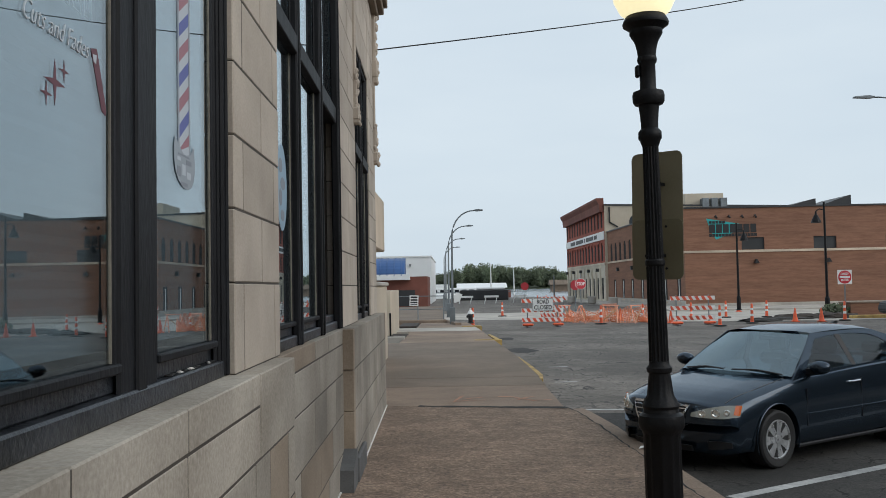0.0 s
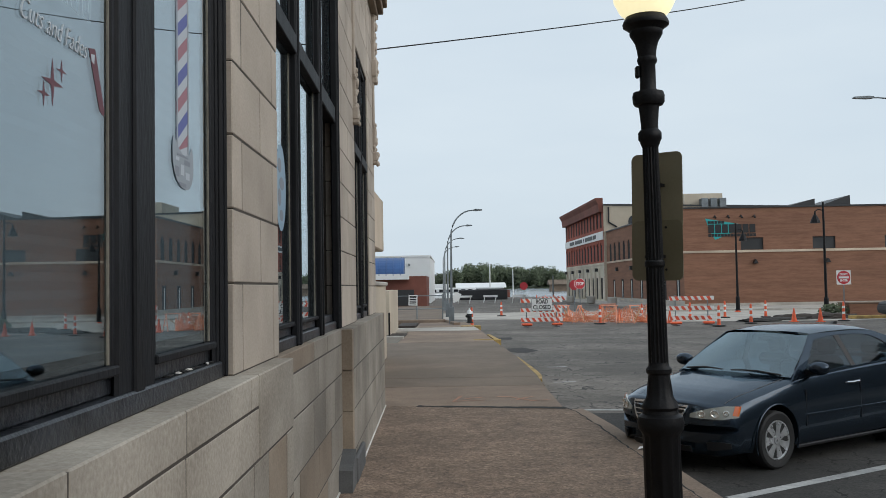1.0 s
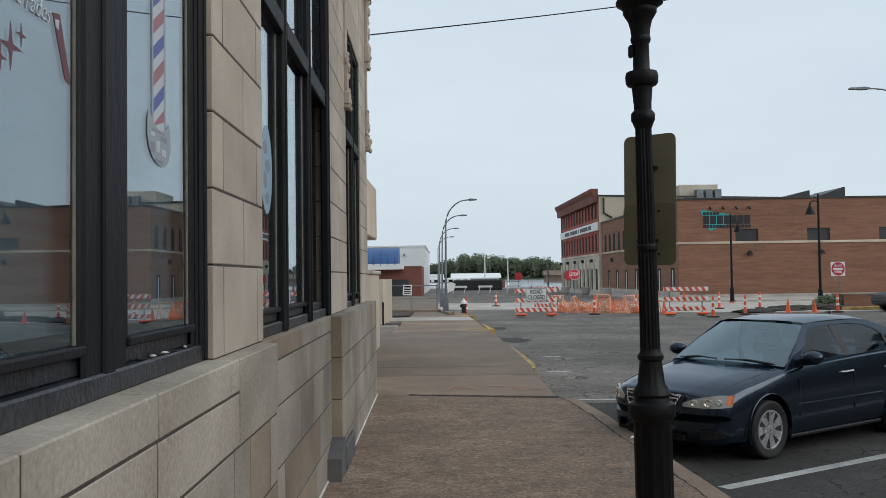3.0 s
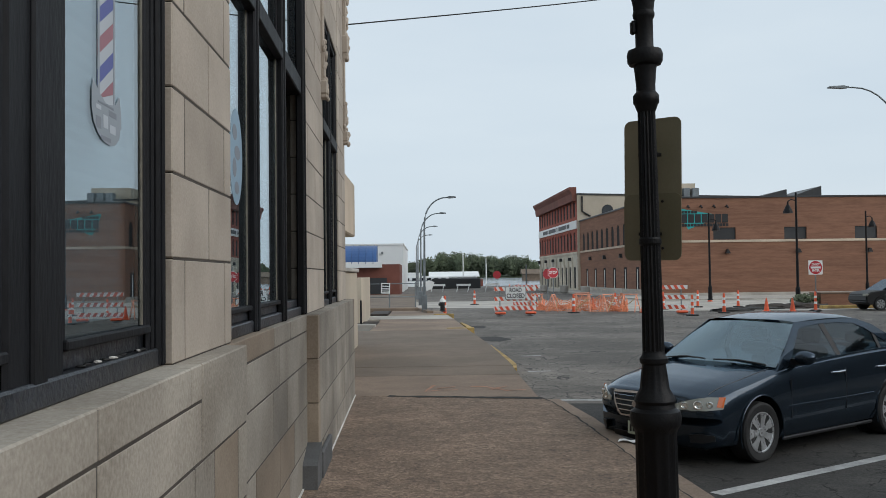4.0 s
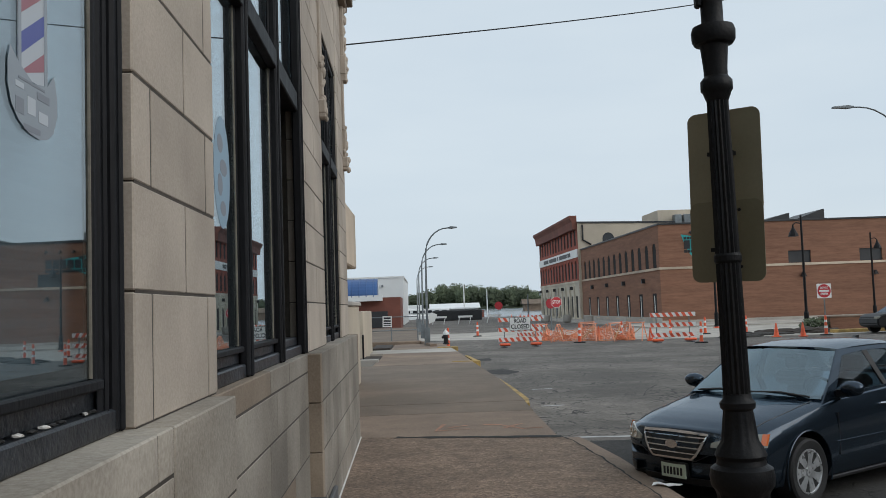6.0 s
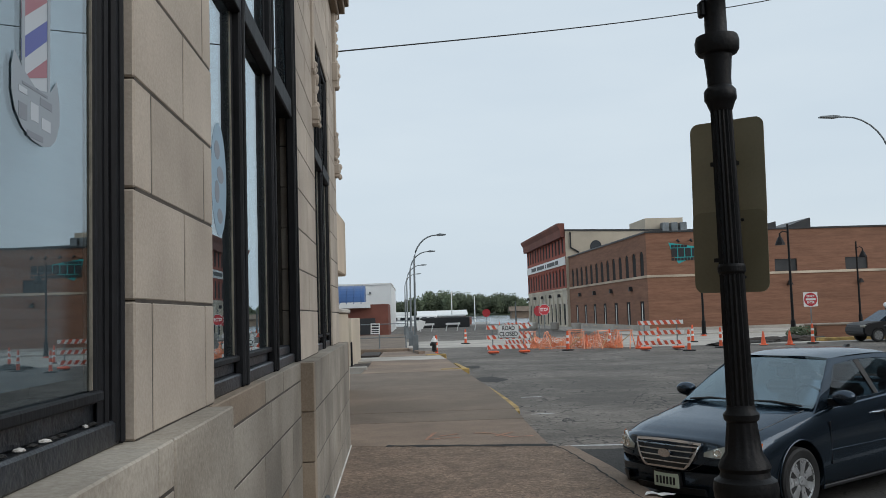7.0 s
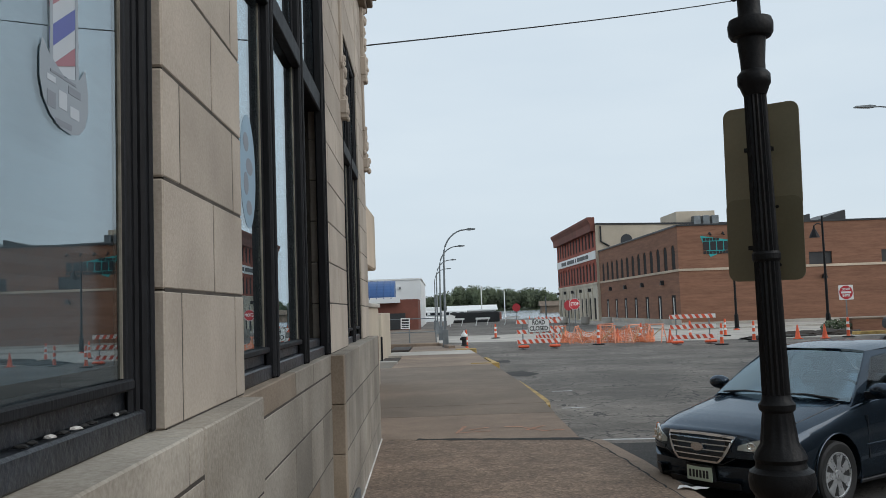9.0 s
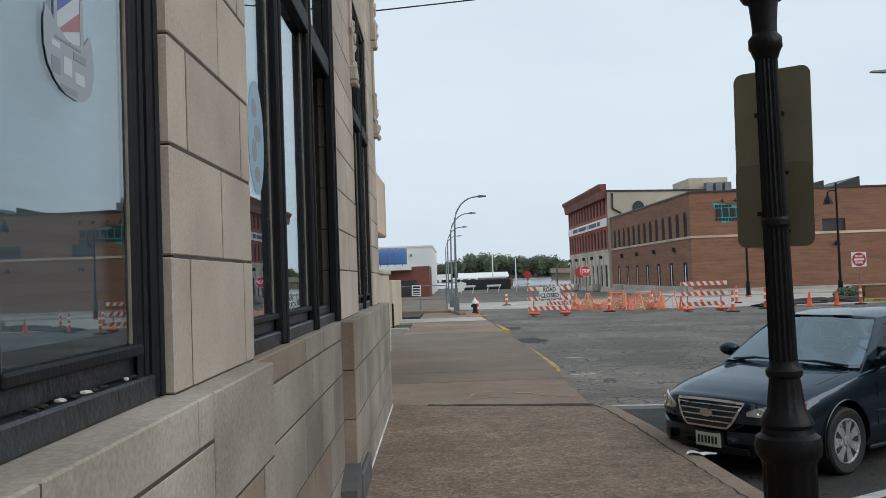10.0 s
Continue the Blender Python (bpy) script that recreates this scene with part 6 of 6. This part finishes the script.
for a, b in ((1.5, 2.4), (2.5, 3.4), (3.5, 4.2)):
    t0 = 1.95 if a < 2 else a
    part("side_window", plate([(a, 1.14), (b, 1.14), (min(b, 4.12), 1.60), (t0, 1.60)], "y", -0.80, -0.79), "farglass", suv, m=Matrix.Rotation(radians(-13), 4, Vector((1, 0, 0))) @ pose(0, -0.27, 0.20))
for x in (0.85, 3.7):
    for s in (1, -1):
        wh = new("wheel")
        wh.parent = suv
        wh.matrix_basis = pose(x, s * 0.69, 0.36, -90 * s, 0, 0) @ Matrix.Scale(1.08, 4)
        for nm, me_ in (("tyre", tyre_me), ("rim", rim_me), ("spokes", spoke_me)):
            part(nm, me_, "rubber", wh)
part("headlight", bx(0.02, 0.25, -0.9, -0.55, 0.78, 0.92, bevel=0.03), "lens", suv)
rbx = part("roof_box", bx(2.0, 3.9, -0.4, 0.4, 1.78, 2.1, bevel=0.1), "whitep", suv, "white roof box")
for x in (2.3, 3.6):
    part("roof_bar", bx(x, x + 0.06, -0.65, 0.65, 1.68, 1.79), "black", rbx)
solid("litter_bin", revolve([(0.28, 0), (0.32, 0.1), (0.33, 0.85), (0.36, 0.87), (0.36, 0.95), (0.25, 1.0)], 16), "iron", "dark round street litter bin", "bin", m=pose(21.4, 40.5, ROAD))

# ---- overhead cable ----
solid("overhead_cable", tube([(-0.95 + 21.77 * k, 14.15 + 15.7 * k, 5.666 + 8.69 * k - 0.694 * math.sin(math.pi * k)) for k in np.linspace(0, 1.35, 34)], 0.011, 5), "rubber", "thin dark overhead cable from the wall", "cable")

# ---- the quay: white and brick buildings with a blue roof, boats, far woods ----
wh_ = thing("white_building", "large plain white metal building", "building", pose(0, 118, ROAD))
part("wall", bx(-26, -2.7, 0, 30, 0, 6.2), "white", wh_)
part("roof_edge", bx(-26.1, -2.6, -0.1, 30, 6.2, 6.4), "white", wh_)
for x in (-10, -7.8, -5.6):
    part("wall_lamp", bx(x, x + 0.25, -0.2, 0, 5.0, 5.3), "galv", wh_)
bl = thing("brick_station", "low brick building with a blue barrel roof", "building", pose(0, 95, ROAD))
part("wall", bx(-24, -2.55, 0, 10, 0, 3.35), "cornice", bl, "dark red brick wall")
part("door", bx(-6.6, -3.9, -0.05, 0, 0.2, 1.9), "darkpanel", bl, "dark wide doorway")
part("roof_edge", bx(-24, -4.4, -1.0, -0.01, 3.0, 3.6), "white", bl)
bm = bmesh.new()
prof = [(-1.0 + 6.0 * (1 - math.cos(a)) / 1.0 * 0.5, 3.4 + 2.0 * math.sin(a)) for a in np.linspace(0, math.pi / 2, 9)] + [(2.4, 3.4)]
plate(prof, "x", -24, -4.95, bm)
part("roof", bm, "blueroof", bl, "blue ribbed curved roof")
for i in range(16):
    x = -5.3 - 0.75 * i
    part("roof_rib", tube([(x, y - 0.02, z + 0.03) for y, z in prof[:-1]], 0.04, 4), "blueroof", bl)
bt = thing("river_boat", "long white excursion boat moored at the quay", "boat", pose(0, 183, -1.0))
part("hull", bx(-8, 6.6, 0, 6, 0, 1.5, bevel=0.3), "white", bt)
part("deckhouse", bx(-6, 5, 0.6, 5.4, 1.5, 2.7, bevel=0.15), "white", bt)
for i in range(7):
    part("window", bx(-5.5 + 1.5 * i, -4.6 + 1.5 * i, 0.5, 0.62, 1.75, 2.35), "farglass", bt)
part("pilot_house", bx(-4, -0.5, 1, 5, 2.7, 3.5, bevel=0.1), "white", bt)
bg = thing("covered_barge", "brown covered barge with a long white roof", "boat", pose(0, 200, -1.0))
part("hull", bx(3.0, 13.2, 0, 8, 0, 2.0), "cornice", bg)
part("roof", plate([(-0.4, 2.7), (4, 3.7), (8.4, 2.7), (8.4, 2.5), (-0.4, 2.5)], "x", 1, 12.4), "white", bg)
part("wall", bx(3, 12, 0.3, 7.7, 2.0, 2.52), "walk2", bg)
solid("dark_barge", bx(1.2, 8.9, 140, 146, ROAD, 1.35, bevel=0.1), "darkpanel", "dark green long container by the quay", "container")
solid("tarpaulin", bx(4.0, 8.4, 140.5, 145.5, 1.352, 1.75, bevel=0.15), "white", "white sheet over the container", "tarpaulin")
for x in (1.8, 5.0, 8.6):
    hb = thing("white_trestle", "small white painted trestle barrier", "trestle", pose(x, 112, ROAD), "white trestles by the quay")
    part("rail", bx(-0.9, 0.9, -0.05, 0.05, 0.75, 1.0), "whitep", hb)
    for sx in (-0.7, 0.7):
        part("leg", tube([(sx - 0.2, 0, 0), (sx, 0, 0.8)], 0.05, 5), "whitep", hb)
for x in (10.8, 11.9, 12.9):
    cone(x, 112, 0.9)
for x, y, h in ((6.6, 150, 5.6), (12.2, 175, 5.2), (13.6, 118, 3.2)):
    solid("mast", tube([(x, y, ROAD), (x, y, h)], 0.12, 8, 0.08), "white" if h > 3.5 else "galv", "thin pale light mast on the quay", "mast")
solid("white_placard", plate([(0.08, 1.05), (0.36, 1.15), (0.5, 1.5), (0.2, 1.6), (0.05, 1.4)], "y", -0.03, 0), "whitep", "tilted white placard tied to the street lamp", "placard", m=pose(0.15, 45.48, 0))
solid("quay_rail", tube([(-3, 166, 0.9), (14, 166, 0.9)], 0.06, 5), "galv", "pale steel quay railing", "railing")
bh = thing("boat_house", "low brown boathouse on the far bank", "building", pose(47, 420, -1.0))
part("wall", bx(0, 24, 0, 8, 0, 3.2), "walk3", bh)
part("roof", plate([(-1, 3.2), (4, 5.5), (9, 3.2)], "x", -1, 25), "walk2", bh)

# far woods on the other bank, one mass of leaf clumps
rnd = random.Random(9)
bm_v, bm_f = [], []


def clump(c, r, n, size):
    for i in range(n):
        d = Vector((rnd.gauss(0, 1), rnd.gauss(0, 1), rnd.gauss(0, 1))).normalized() * (rnd.random() ** 0.35)
        p = Vector((c[0] + d.x * r[0], c[1] + d.y * r[1], c[2] + d.z * r[2]))
        a = Vector((rnd.gauss(0, 1), rnd.gauss(0, 1), rnd.gauss(0, 1))).normalized()
        b = a.orthogonal().normalized()
        s = size * rnd.uniform(0.6, 1.5)
        k = len(bm_v)
        bm_v.extend([p + a * s, p + b * s * 0.8, p - a * s, p - b * s * 0.8])
        bm_f.append((k, k + 1, k + 2, k + 3))


for i in range(420):
    x = rnd.uniform(-360, 580)
    y = rnd.uniform(905, 1010)
    # the skyline rises towards the middle of the wood and sinks on both sides
    top = 18 + 9.5 * math.exp(-((x - 45) / 36) ** 2) + 2.6 * math.sin(x * 0.08) + rnd.uniform(-3, 2)
    w = rnd.uniform(5.5, 11)
    clump((x, y, top * 0.46), (w * 0.7, w * 0.7, top * 0.40), 60, 2.3)
    clump((x, y, top * 0.52), (w, w, top * 0.48), 430, 0.75)
me = bpy.data.meshes.new("far_woods")
me.from_pydata(bm_v, [], bm_f)
me.materials.append(M["leaf"])
tagged(new("far_woods", me), "dense green leafy woods along the far bank", "woods", kind="stuff")
bank = bmesh.new()
bank.faces.new([bank.verts.new(p) for p in ((-1400, 895, -1.1), (1800, 895, -1.1), (1800, 1040, 2), (-1400, 1040, 2))])
solid("far_bank", bank, "grass", "green far river bank", "bank", "structure")

# ---- unseen plain fronts behind the camera and across the street, added to close the place and darken the car's reflections ----
solid("wall_east", bx(27, 45, -60, 36, ROAD, 9.0), "greydark", "unseen plain brick front across the road, added to darken reflections", "wall", "structure")
solid("wall_south", bx(-20, 27, -62, -45, ROAD, 9.0), "greydark", "unseen plain brick front closing the road, added to darken reflections", "wall", "structure")
